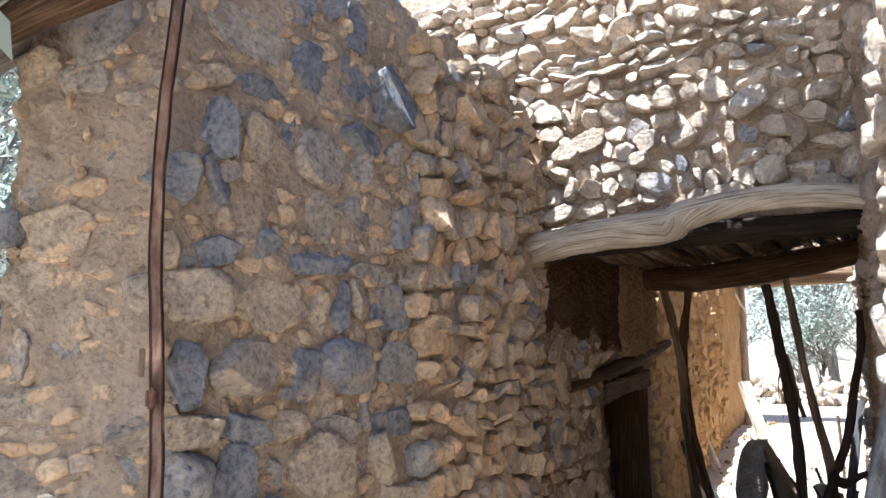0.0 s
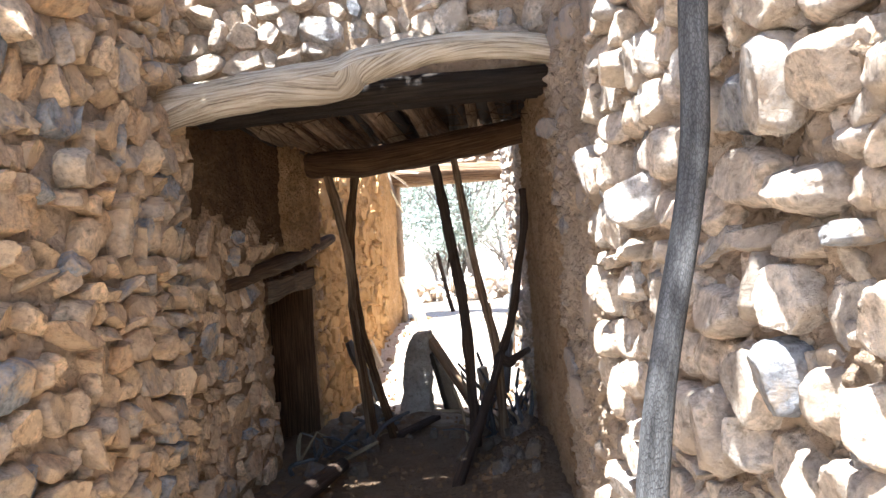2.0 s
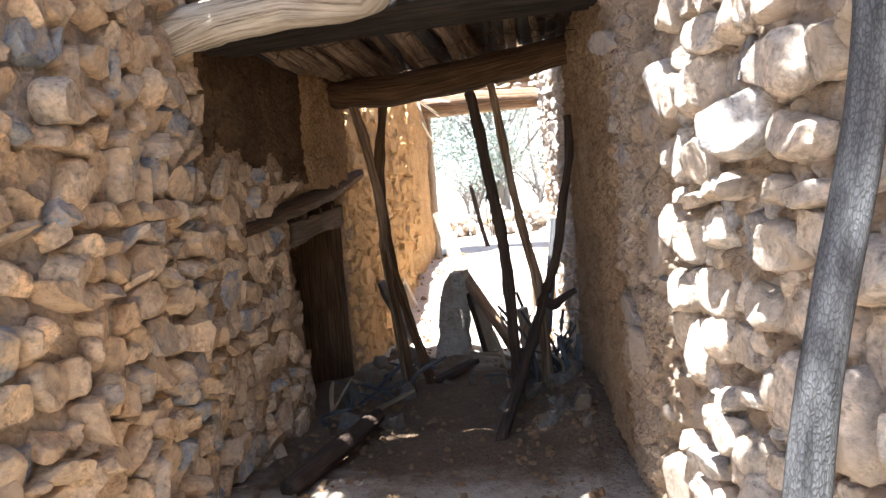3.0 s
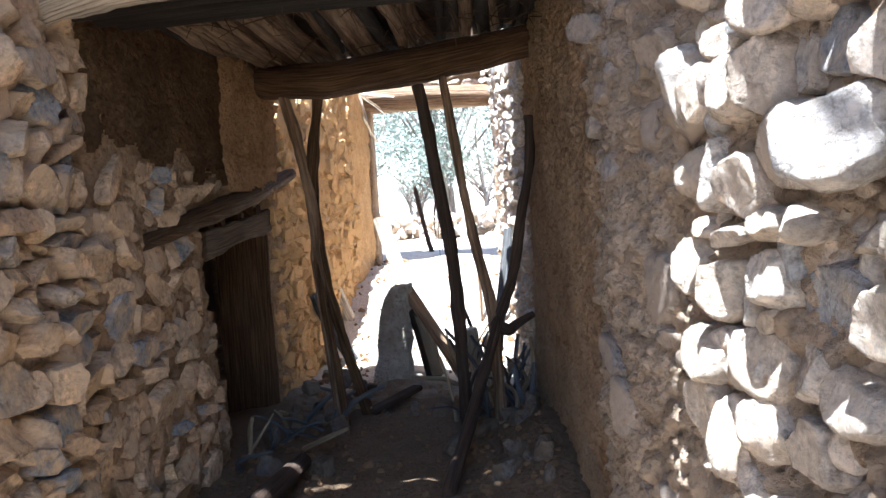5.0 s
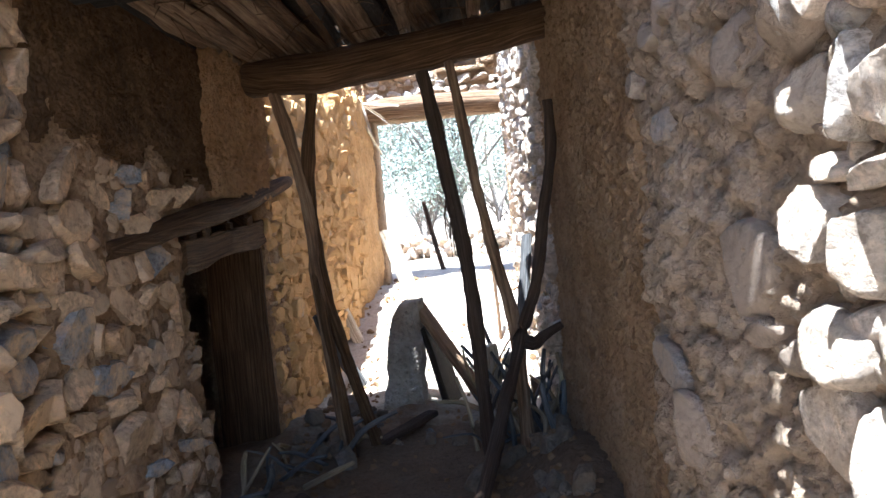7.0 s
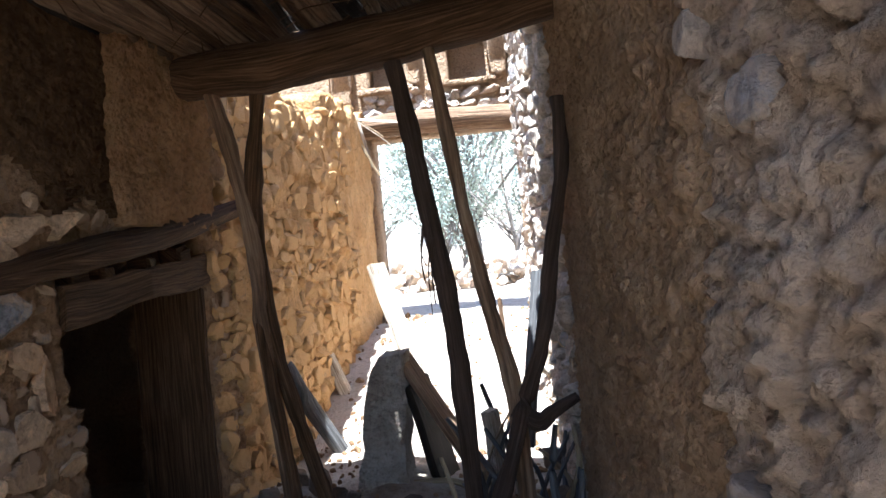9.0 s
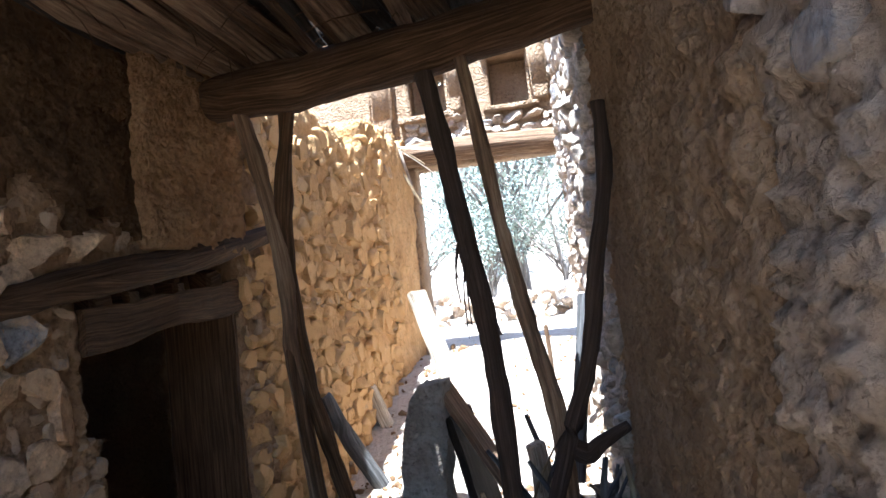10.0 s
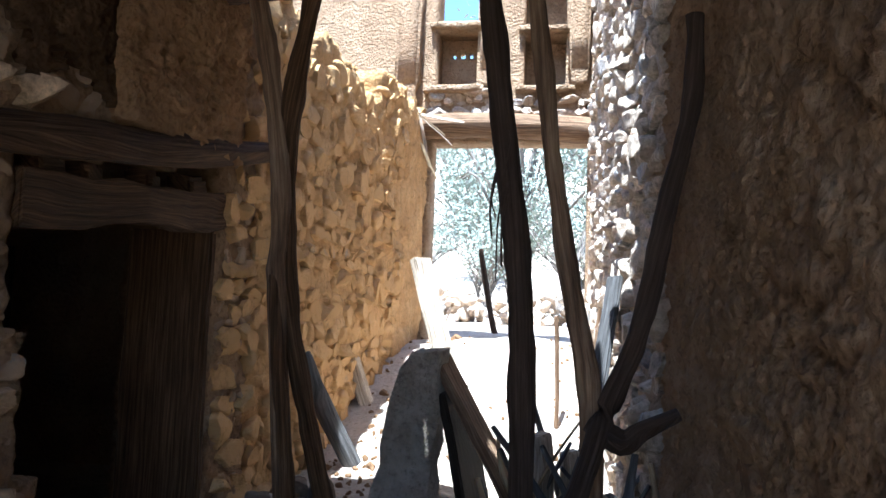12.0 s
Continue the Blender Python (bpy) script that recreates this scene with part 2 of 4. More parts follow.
def tube_data(points, radii, segs=10, lumps=0.12, seed=0, flat=1.0, sub=5, lump_scale=6.0):
    """A log or stick: a lumpy tapered tube through the points. Gives verts, faces, uvs."""
    pts = [Vector(p) for p in points]
    line, rad = [], []
    for i in range(len(pts) - 1):
        p0, p1, p2, p3 = pts[max(i - 1, 0)], pts[i], pts[i + 1], pts[min(i + 2, len(pts) - 1)]
        for k in range(sub):
            u = k / sub
            line.append(0.5 * ((2 * p1) + (p2 - p0) * u + (2 * p0 - 5 * p1 + 4 * p2 - p3) * u * u + (3 * p1 - p0 - 3 * p2 + p3) * u ** 3))
            rad.append(radii[i] * (1 - u) + radii[i + 1] * u)
    line.append(pts[-1])
    rad.append(radii[-1])
    verts, uvs, faces, run = [], [], [], 0.0
    for i, (p, r) in enumerate(zip(line, rad)):
        d = (line[min(i + 1, len(line) - 1)] - line[max(i - 1, 0)]).normalized()
        side = d.cross(Vector((0, 0, 1)) if abs(d.z) < 0.9 else Vector((0, 1, 0))).normalized()
        up = side.cross(d)
        run += (p - line[i - 1]).length if i else 0
        for k in range(segs + 1):
            a = 2 * math.pi * (k % segs) / segs
            off = side * math.cos(a) + up * math.sin(a) * flat
            q = p + off * r
            f = 1 + lumps * noise.noise(q * lump_scale + Vector((seed * 7.1, seed, 0))) + lumps * 0.6 * noise.noise(q * lump_scale * 3 + Vector((seed, 3, 1)))
            verts.append(p + off * r * f)
            uvs.append((k / segs * r * 6.28, run))
    n = segs + 1
    for i in range(len(line) - 1):
        for k in range(segs):
            a = i * n + k
            faces.append((a, a + 1, a + n + 1, a + n))
    for ring in (0, len(line) - 1):
        c = len(verts)
        verts.append(line[ring] + (line[ring] - line[1 if ring == 0 else ring - 1]).normalized() * rad[ring] * 0.15)
        uvs.append((0, run))
        for k in range(segs):
            a = ring * n + k
            faces.append((c, a + 1, a) if ring == 0 else (c, a, a + 1))
    return verts, faces, uvs


def log(name, points, radii, mat, parent=None, **kw):
    v, f, u = tube_data(points, radii, **kw)
    return mesh_ob(name, v, f, mat, parent, True, u)


def along(path):
    """A polyline in plan as a function of its running length: place, tangent."""
    pts = [Vector((x, y, 0)) for x, y in path]
    lens = [0.0]
    for a, b in zip(pts, pts[1:]):
        lens.append(lens[-1] + (b - a).length)

    def at(s):
        s = min(max(s, 0.0), lens[-1])
        for i in range(len(pts) - 1):
            if s <= lens[i + 1] or i == len(pts) - 2:
                u = (s - lens[i]) / (lens[i + 1] - lens[i])
                d0 = (pts[i + 1] - pts[i]).normalized()
                da = (pts[i] - pts[i - 1]).normalized() if i else d0
                db = (pts[i + 2] - pts[i + 1]).normalized() if i + 2 < len(pts) else d0
                d = ((da + d0) * (1 - u) + (d0 + db) * u).normalized()
                return pts[i].lerp(pts[i + 1], u), d
    return at, lens[-1]


class Wall:
    """A standing wall along a plan path with thickness, openings and a ragged top; its face is to the right of the path's way."""

    def __init__(self, name, path, z0, top, thick, mat, label, step=0.05, rough=0.03, holes=(), lean=0.0, scale=3.0, run=1.0, bottom=None, grit=0.0):
        self.at, self.length = along(path)
        self.bottom, self.grit = bottom, grit
        self.z0, self.top, self.holes, self.lean, self.rough, self.scale, self.run = z0, top, holes, lean, rough, scale, run
        zmax = max(top(self.length * k / 60) for k in range(61))
        ns, nz = max(2, round(self.length / step)), max(2, round((zmax - z0) / step))
        verts, faces = [], []
        behind = []
        for i in range(ns + 1):
            s = self.length * i / ns
            for j in range(nz + 1):
                p, n = self.face(s, z0 + (zmax - z0) * j / nz)
                verts.append(p)
                behind.append(p - n * thick)
        verts += behind
        keep = lambda i, j: 0 <= i < ns and 0 <= j < nz and self.solid(self.length * (i + 0.5) / ns, z0 + (zmax - z0) * (j + 0.5) / nz)
        w, off = nz + 1, (ns + 1) * (nz + 1)
        for i in range(ns):
            for j in range(nz):
                if not keep(i, j):
                    continue
                a, b, c, d = i * w + j, (i + 1) * w + j, (i + 1) * w + j + 1, i * w + j + 1
                faces.append((a, b, c, d))
                faces.append((off + d, off + c, off + b, off + a))
                for (p, q), (di, dj) in zip(((a, b), (b, c), (c, d), (d, a)), ((0, -1), (1, 0), (0, 1), (-1, 0))):
                    if not keep(i + di, j + dj):
                        faces.append((q, p, off + p, off + q))
        self.ob = tagged(mesh_ob(name, verts, faces, mat), label, "wall", kind="structure")

    def normal(self, s):
        d = self.at(s)[1]
        return Vector((d.y, -d.x, 0))

    def face(self, s, z):
        p, d = self.at(s)
        n = Vector((d.y, -d.x, 0))
        q = Vector((p.x, p.y, z))
        g = Vector((q.x, q.y, q.z * self.run))
        h = noise.noise(g * self.scale * 0.6) * self.rough * 0.8 + (abs(noise.noise(g * self.scale * 1.3)) - 0.2) * self.rough * 1.3
        h += (abs(noise.noise(g * self.scale * 3.1)) - 0.2) * self.rough * 0.75 + noise.noise(g * 31) * self.rough * 0.3
        if self.grit:
            w = g + Vector((0.02, 0.02, 0.03)) * noise.noise(g * 14)
            h += self.grit * (0.55 - noise.voronoi(w * 24)[0][0]) + 0.5 * self.grit * (0.5 - noise.voronoi(w * 46)[0][0])
            h -= self.grit * max(0.0, 0.1 - abs(noise.noise(w * 5.5))) * 7
        return q + n * (h - self.lean * (z - self.z0)), n

    def solid(self, s, z):
        if z > self.top(s) + 0.1 * noise.noise(Vector((s * 5, z * 5, 3))):
            return False
        if self.bottom and z < self.bottom(s) + 0.16 * noise.noise(Vector((s * 4, z * 4, 7))) + 0.08 * noise.noise(Vector((s * 13, z * 13, 7))):
            return False
        return not any(a < s < b and c < z < d for a, b, c, d in self.holes)


def stone_shape(seed, cuts, subs=2, flat=False, power=0.6):
    """One rough stone about 2 across: a ball split by planes, pitted. flat: an angular stone with a dressed face."""
    rng = random.Random(seed)
    bm = bmesh.new()
    bmesh.ops.create_icosphere(bm, subdivisions=subs, radius=1.0)
    planes = []
    if flat:
        turn = rng.uniform(0, 6.28)
        for k in range(cuts):
            a = turn + 6.283 * (k + rng.uniform(-0.28, 0.28)) / cuts
            planes.append((Vector((math.cos(a), rng.uniform(-0.1, 0.35), math.sin(a))).normalized(), rng.uniform(0.66, 0.95)))
        planes.append((Vector((rng.gauss(0, 0.14), 1, rng.gauss(0, 0.14))).normalized(), rng.uniform(0.35, 0.5)))
    else:
        for _ in range(cuts):
            d = Vector((rng.gauss(0, 1), rng.gauss(0, 0.8), rng.gauss(0, 1))).normalized()
            planes.append((d, rng.uniform(0.55, 0.85)))
        planes.append((Vector((rng.gauss(0, 0.25), 1, rng.gauss(0, 0.25))).normalized(), rng.uniform(0.5, 0.8)))
    for v in bm.verts:
        p = Vector([math.copysign(abs(c) ** power, c) for c in v.co])
        for d, k in planes:
            over = p.dot(d) - k
            if over > 0:
                p -= d * over
        q = p + Vector((seed * 1.7, 0, seed))
        p *= 1 + 0.09 * noise.noise(q * 1.7) + 0.05 * noise.noise(q * 4.1) + 0.03 * noise.noise(q * 8.5) + 0.022 * noise.noise(q * 17)
        v.co = p
    verts = np.array([v.co[:] for v in bm.verts])
    faces = [tuple(v.index for v in f.verts) for f in bm.faces]
    bm.free()
    return verts, faces


SHAPES = [stone_shape(k, 6 + k % 5, 4) for k in range(14)] + [stone_shape(100 + k, 5 + k % 3, 4, True) for k in range(14)] + [stone_shape(200 + k, 1 + k % 3, 4, False, 0.82) for k in range(14)]
SMALL = [stone_shape(50 + k, 6 + k % 4, 3) for k in range(10)] + [stone_shape(150 + k, 5 + k % 3, 3, True) for k in range(10)] + [stone_shape(250 + k, 1 + k % 3, 3, False, 0.82) for k in range(10)]
FRONT = [float(np.percentile(v[:, 1], 92)) for v, f in SHAPES]
FRONT_SMALL = [float(np.percentile(v[:, 1], 92)) for v, f in SMALL]
POOL = {}


def pooled(k, mat):
    if (k, mat.name) not in POOL:
        v, f = SHAPES[k]
        me = bpy.data.meshes.new("stone")
        me.from_pydata([tuple(p) for p in v], [], f)
        me.materials.append(mat)
        me.polygons.foreach_set("use_smooth", [True] * len(me.polygons))
        POOL[(k, mat.name)] = me
    return POOL[(k, mat.name)]


def lay(wall, seed, size, mat, mat_joined, s0=None, s1=None, z0=None, z1=None, depth=0.09, proud=0.02, gap=0.012, skip=0.0, near=None, tilt=0.18, cap=300, vary=0.5, keep=None, flat=0.0, rounded=0.0):
    """Courses of stones in a wall's face. Those in the stretch near=(s0, s1, z0, z1) are objects of their own, the others one mesh."""
    rng = random.Random(seed)
    s0, s1 = s0 if s0 is not None else 0.02, s1 if s1 is not None else wall.length - 0.02
    z0, z1 = z0 if z0 is not None else wall.z0, z1 if z1 is not None else 99
    zmax = min(z1, max(wall.top(wall.length * k / 40) for k in range(41)) + 0.1)
    made, jv, jf, count = 0, [], [], 0
    z = z0
    while z < zmax:
        h = size[1] * rng.uniform(1 - vary * 0.7, 1 + vary * 0.7)
        s = s0 + rng.uniform(-0.1, 0.05)
        while s < s1:
            w = size[0] * rng.uniform(1 - vary, 1 + vary)
            cs, cz = s + w / 2, z + h / 2 + rng.uniform(-0.25, 0.25) * h + 0.35 * size[1] * noise.noise(Vector((s * 1.6, z * 2, seed)))
            s += w
            hh = h * rng.uniform(0.75, 1.12)
            if rng.random() < skip or not (s0 <= cs <= s1) or cz > zmax:
                continue
            if not all(wall.solid(cs + a * w * 0.4, cz + b * hh * 0.4) for a in (-1, 1) for b in (-1, 1)):
                continue
            if keep and not keep(cs, cz):
                continue
            p, n = wall.face(cs, cz)
            out = proud + rng.gauss(0, 0.35) * abs(proud) + rng.uniform(-0.006, 0.01)
            d = depth * rng.uniform(0.75, 1.25)
            t = Vector((-n.y, n.x, 0))
            is_near = (near is None or (near[0] <= cs <= near[1] and near[2] <= cz <= near[3])) and made < cap
            k = rng.randrange(14 if is_near else 10)
            kind = rng.random()
            if kind < flat + rounded:
                k += (14 if is_near else 10) * (1 if kind < flat else 2)
            m = Matrix.Translation(p + n * (out - d * (FRONT if is_near else FRONT_SMALL)[k])) @ Matrix((t, n, Vector((0, 0, 1)))).transposed().to_4x4()
            m = m @ Euler((rng.gauss(0, tilt * 0.6), rng.gauss(0, tilt), rng.gauss(0, tilt * 0.6))).to_matrix().to_4x4()
            m = m @ Matrix.Diagonal((max(0.02, (w - gap) / 1.62), d, max(0.02, (hh - gap) / 1.62), 1))
            if is_near:
                ob = new("stone", pooled(k, mat))
                ob.parent, ob.matrix_local = wall.ob, m
                made += 1
            else:
                v, f = SMALL[k]
                mm = np.array(m)
                jv.append(v @ mm[:3, :3].T + mm[:3, 3])
                jf.extend(tuple(i + count for i in q) for q in f)
                count += len(v)
        z += h
    if jv:
        tagged(mesh_ob("small_stones", np.concatenate(jv), jf, mat_joined, wall.ob), kind="stuff")


# ---- the ground ----
def ground_z(x, y):
    z = 0.0
    u = min(max((y - 9.2) / 3.3, 0), 1)
    z += 0.72 * u * u * (3 - 2 * u)
    if y > 12.5:
        z += 0.02 * (y - 12.5)
    if y > 20:
        z += 0.3 * (y - 20) * min(1, (y - 20) / 12)
    if x < -3:
        z += 0.42 * (-3 - x) * min(1, (-3 - x) / 8)
    z = min(z, 30 + 3 * noise.noise(Vector((x, y, 0)) * 0.02))
    z += 0.22 * math.exp(-((x - 1.95) / 0.28) ** 2 - ((y - 7.2) / 0.7) ** 2) + 0.12 * math.exp(-((x - 0.9) / 0.3) ** 2 - ((y - 8.9) / 0.5) ** 2) + 0.1 * math.exp(-((x - 0.1) / 0.25) ** 2 - ((y - 8.6) / 0.5) ** 2)
    z += 0.5 * math.exp(-((x - 0.72) / 0.26) ** 2 - ((y - 10.05) / 0.4) ** 2)
    near = math.exp(-((x - 1) ** 2 + (y - 7) ** 2) / 90)
    z += (0.05 * noise.noise(Vector((x * 1.3, y * 1.3, 0))) + 0.02 * noise.noise(Vector((x * 6, y * 6, 2)))) * (0.3 + near)
    return z


def axis(lo, hi, c0, c1, fine):
    xs, x = [], c0
    while x < c1:
        xs.append(x)
        x += fine
    d, x = fine, c1
    while x < hi:
        xs.append(x)
        d *= 1.12
        x += d
    xs.append(hi)
    d, x = fine, c0
    while x > lo:
        d *= 1.12
        x -= d
        xs.append(x)
    return sorted(xs)


gx, gy = axis(-400, 400, -1, 3, 0.06), axis(-400, 400, 1, 13.5, 0.06)
gv = [(x, y, ground_z(x, y)) for x in gx for y in gy]
gf = [(i * len(gy) + j, (i + 1) * len(gy) + j, (i + 1) * len(gy) + j + 1, i * len(gy) + j + 1) for i in range(len(gx) - 1) for j in range(len(gy) - 1)]
tagged(mesh_ob("ground", gv, gf, M_SAND), "dusty sand ground with rubble, passage shade in its colour", "ground", kind="structure")

# ---- walls ----
LEFT = [(-0.62, 2.36), (-0.02, 2.6), (0.05, 3.0), (0.1, 3.8), (0.14, 4.5), (0.03, 5.4), (-0.1, 6.0)]
wall_left_outer = Wall("wall_left_outer", LEFT, -0.2, lambda s: (3.0 if s < 0.3 else 3.5) + 0.12 * noise.noise(Vector((s * 3, 0, 0))), 0.5, M_MUDG, "shaded rubble wall of grey and tan stones in mud mortar", 0.025, 0.032, scale=6.0)
RIGHT = [(2.14, 6.05), (2.18, 5.5), (2.3, 4.8), (2.42, 4.0), (2.62, 2.8), (2.95, 1.5), (3.15, 0.2)]
wall_right_outer = Wall("wall_right_outer", RIGHT, -0.2, lambda s: 3.9, 0.5, M_GRIT, "sunlit dry wall of large pale rounded stones", 0.014, 0.045, scale=6.0, grit=0.042)
wall_front = Wall("wall_front", [(-2.5, 6.05), (2.6, 6.05)], 2.55, lambda s: 4.9, 0.4, M_MUDG, "sunlit wall of small rounded stones over the passage", 0.035, 0.03)
wall_left_inner = Wall("wall_left_inner", [(-0.03, 6.02), (0.0, 7.4), (0.0, 8.75)], -0.2, lambda s: 2.6, 0.45, M_EARTH, "shaded rubble and mud wall with a low doorway", 0.02, 0.03, scale=7.0,
                       holes=[(1.12, 1.5, 0.95, 1.5), (1.2, 1.5, 0.5, 0.95), (1.3, 1.5, -1, 0.5), (1.5, 1.95, -1, 1.57), (1.95, 2.36, -1, 1.68)])
# separate darker skin that carries shade and soot on the upper wall
plaster_coat = Wall("wall_plaster_coat", [(0.0, 6.04), (0.03, 7.3), (0.03, 7.6)], 1.5, lambda s: 2.62, 0.06, M_COAT_SHADE, "mud plaster coat over the passage wall, darkened for soot and shade", 0.018, 0.025, scale=7.0, bottom=lambda s: 1.92 - 0.12 * s, grit=0.012)
wall_right_inner = Wall("wall_right_inner", [(1.97, 8.4), (1.99, 8.0), (2.08, 6.6), (2.14, 6.05)], -0.2, lambda s: 2.7, 0.5, M_EARTH, "rough mud-plastered passage wall with embedded stones", 0.012, 0.024, scale=7.0, grit=0.023)
wall_left_far = Wall("wall_left_far", [(-0.0, 8.75), (0.0, 10.8), (0.1, 12.58)], -0.2, lambda s: (2.72 if s < 2.3 else 3.0) + 0.3 * noise.noise(Vector((s * 2.3, 1, 0))), 0.45, M_OCHRE, "ochre rubble and mud wall in reflected sunlight", 0.035, 0.045, holes=[(1.93, 2.03, 1.36, 1.46)])
wall_right_far = Wall("wall_right_far", [(1.76, 12.58), (1.86, 10.5), (1.97, 8.4)], -0.2, lambda s: 5.2, 0.45, M_MUDG, "sunlit rubble wall beside the far doorway", 0.035, 0.045)
wall_far = Wall("wall_far", [(-2.6, 12.6), (3.2, 12.6)], -0.2, lambda s: 4.75 if s < 2.4 or s > 3.3 else 4.75, 0.35, M_PLASTER, "ruined house wall with a doorway and square niches", 0.03, 0.014,
                holes=[(2.72, 4.33, -1, 2.74), (2.76, 3.18, 3.3, 3.9), (2.76, 3.18, 3.98, 4.5), (3.66, 4.1, 3.3, 3.84), (3.66, 4.1, 3.92, 4.5)])
niche_back = Wall("wall_niche_back", [(0.05, 12.93), (0.7, 12.93)], 3.2, lambda s: 3.95, 0.08, M_PLASTER, "thin mud back of a wall niche with three peepholes", 0.02, 0.005,
                  holes=[(0.22, 0.27, 3.72, 3.78), (0.31, 0.36, 3.72, 3.78), (0.4, 0.45, 3.72, 3.78)])
niche_back_2 = Wall("wall_niche_back_2", [(0.95, 12.93), (1.6, 12.93)], 3.2, lambda s: 4.6, 0.08, M_PLASTER, "thin mud back of two wall niches", 0.03, 0.005)

for name, c, size in (
    ("ledge", (0.37, 12.56, 3.27), (0.62, 0.16, 0.07)), ("ledge", (0.37, 12.57, 3.94), (0.56, 0.12, 0.07)), ("ledge", (1.28, 12.57, 3.26), (0.6, 0.14, 0.06)), ("ledge", (1.28, 12.57, 3.88), (0.56, 0.12, 0.06)),
    ("pilaster", (-0.12, 12.55, 3.9), (0.26, 0.14, 1.5)), ("pilaster", (0.7, 12.56, 4.0), (0.16, 0.12, 1.4)), ("pilaster", (1.62, 12.56, 4.0), (0.2, 0.12, 1.4))):
    bm = bmesh.new()
    bmesh.ops.create_cube(bm, size=1)
    bmesh.ops.bevel(bm, geom=bm.edges[:], offset=0.12, segments=3, affect="EDGES")
    bmesh.ops.subdivide_edges(bm, edges=bm.edges[:], cuts=2, use_grid_fill=True)
    for v in bm.verts:
        v.co = Vector((v.co.x * size[0], v.co.y * size[1], v.co.z * size[2])) + Vector(c)
        v.co += Vector((1, 0.6, 1)) * 0.02 * noise.noise(v.co * 6)
    bm_ob = part(name, bm, M_PLASTER, wall_far.ob)
    bm_ob.data.polygons.foreach_set("use_smooth", [True] * len(bm_ob.data.polygons))

# the dark room behind the doorway and the house behind the left wall
room_back = Wall("wall_room_back", [(-2.4, 5.6), (-2.4, 9.6)], -0.2, lambda s: 2.6, 0.2, M_PLASTER, "mud wall of the dark inner room", 0.1, 0.01)
room_south = Wall("wall_room_south", [(-0.4, 5.8), (-2.5, 5.8)][::-1], -0.2, lambda s: 2.6, 0.2, M_PLASTER, "mud wall of the dark inner room", 0.1, 0.01)
room_north = Wall("wall_room_north", [(-2.5, 9.4), (-0.4, 9.4)], -0.2, lambda s: 2.6, 0.2, M_PLASTER, "mud wall of the dark inner room", 0.1, 0.01)


def box_ob(name, c, size, mat, parent=None, bevel=0.01, rot=(0, 0, 0), wobble=0.0):
    """A bevelled board or block."""
    bm = bmesh.new()
    bmesh.ops.create_cube(bm, size=1)
    bmesh.ops.scale(bm, vec=size, verts=bm.verts)
    if wobble:
        long = max(range(3), key=lambda k: size[k])
        cuts = [e for e in bm.edges if abs((e.verts[0].co - e.verts[1].co)[long]) > size[long] * 0.9]
        bmesh.ops.subdivide_edges(bm, edges=cuts, cuts=7)
        for v in bm.verts:
            v.co += wobble * Vector((noise.noise(v.co * 4 + Vector(c)), noise.noise(v.co * 4 + Vector(c) + Vector((9, 0, 0))), noise.noise(v.co * 4 + Vector(c) + Vector((0, 9, 0)))))
    bmesh.ops.bevel(bm, geom=[e for e in bm.edges if e.calc_face_angle(0) > 0.8], offset=min(bevel, min(size) * 0.3), segments=2, affect="EDGES")
    uv = bm.loops.layers.uv.new("uv")
    long = max(range(3), key=lambda k: size[k])
    for f in bm.faces:
        for l in f.loops:
            q = l.vert.co
            l[uv].uv = (q[(long + 1) % 3] + q[(long + 2) % 3], q[long])
    me = bpy.data.meshes.new(name)
    bm.to_mesh(me)
    bm.free()
    me.materials.append(mat)
    ob = new(name, me)
    ob.matrix_local = Matrix.LocRotScale(Vector(c), Euler([radians(a) for a in rot]), None)
    if parent:
        ob.parent = parent
    return ob


def board(name, a, b, width, thick, mat, parent=None, twist=0, wobble=0.01):
    """A board from a to b."""
    a, b = Vector(a), Vector(b)
    ob = box_ob(name, (0, 0, 0), (width, thick, (b - a).length), mat, parent, 0.008, wobble=wobble)
    q = (b - a).to_track_quat("Z", "Y").to_matrix().to_4x4() @ pose(0, 0, 0, 0, 0, twist)
    ob.matrix_local = Matrix.Translation((a + b) / 2) @ q
    return ob


tagged(box_ob("ceiling_room", (-1.45, 7.6, 2.7), (2.1, 4.0, 0.16), M_MUD, None, 0.02, wobble=0.02), "mud roof of the dark inner room", "ceiling", kind="structure")

# ---- passage ceiling ----
# the layer is carried past the beam, unseen, to shade the mud slab
cv, cf, nx, ny = [], [], 50, 42
for k in (0, 1):
    for i in range(nx + 1):
        for j in range(ny + 1):
            x, y = -0.4 + 2.9 * i / nx, 6.08 + 2.45 * j / ny
            cv.append((x, y, 2.63 - min(1.1, max(0, (y - 6.6) / 1.3)) * (0.04 - 0.19 * max(0, x - 0.75) / 1.4) + 0.12 * k + 0.03 * noise.noise(Vector((x * 5, y * 5, k)))))


def ceiled(i, j):
    if not (0 <= i < nx and 0 <= j < ny):
        return False
    x, y = -0.4 + 2.9 * (i + 0.5) / nx, 6.08 + 2.45 * (j + 0.5) / ny
    open_ = 0.42 - 0.12 * max(0, (y - 7.2) / 1.2)
    return noise.noise(Vector((x * 6, y * 4, 8))) < open_ or y < 7.8 or x < 0 or x > 2.0


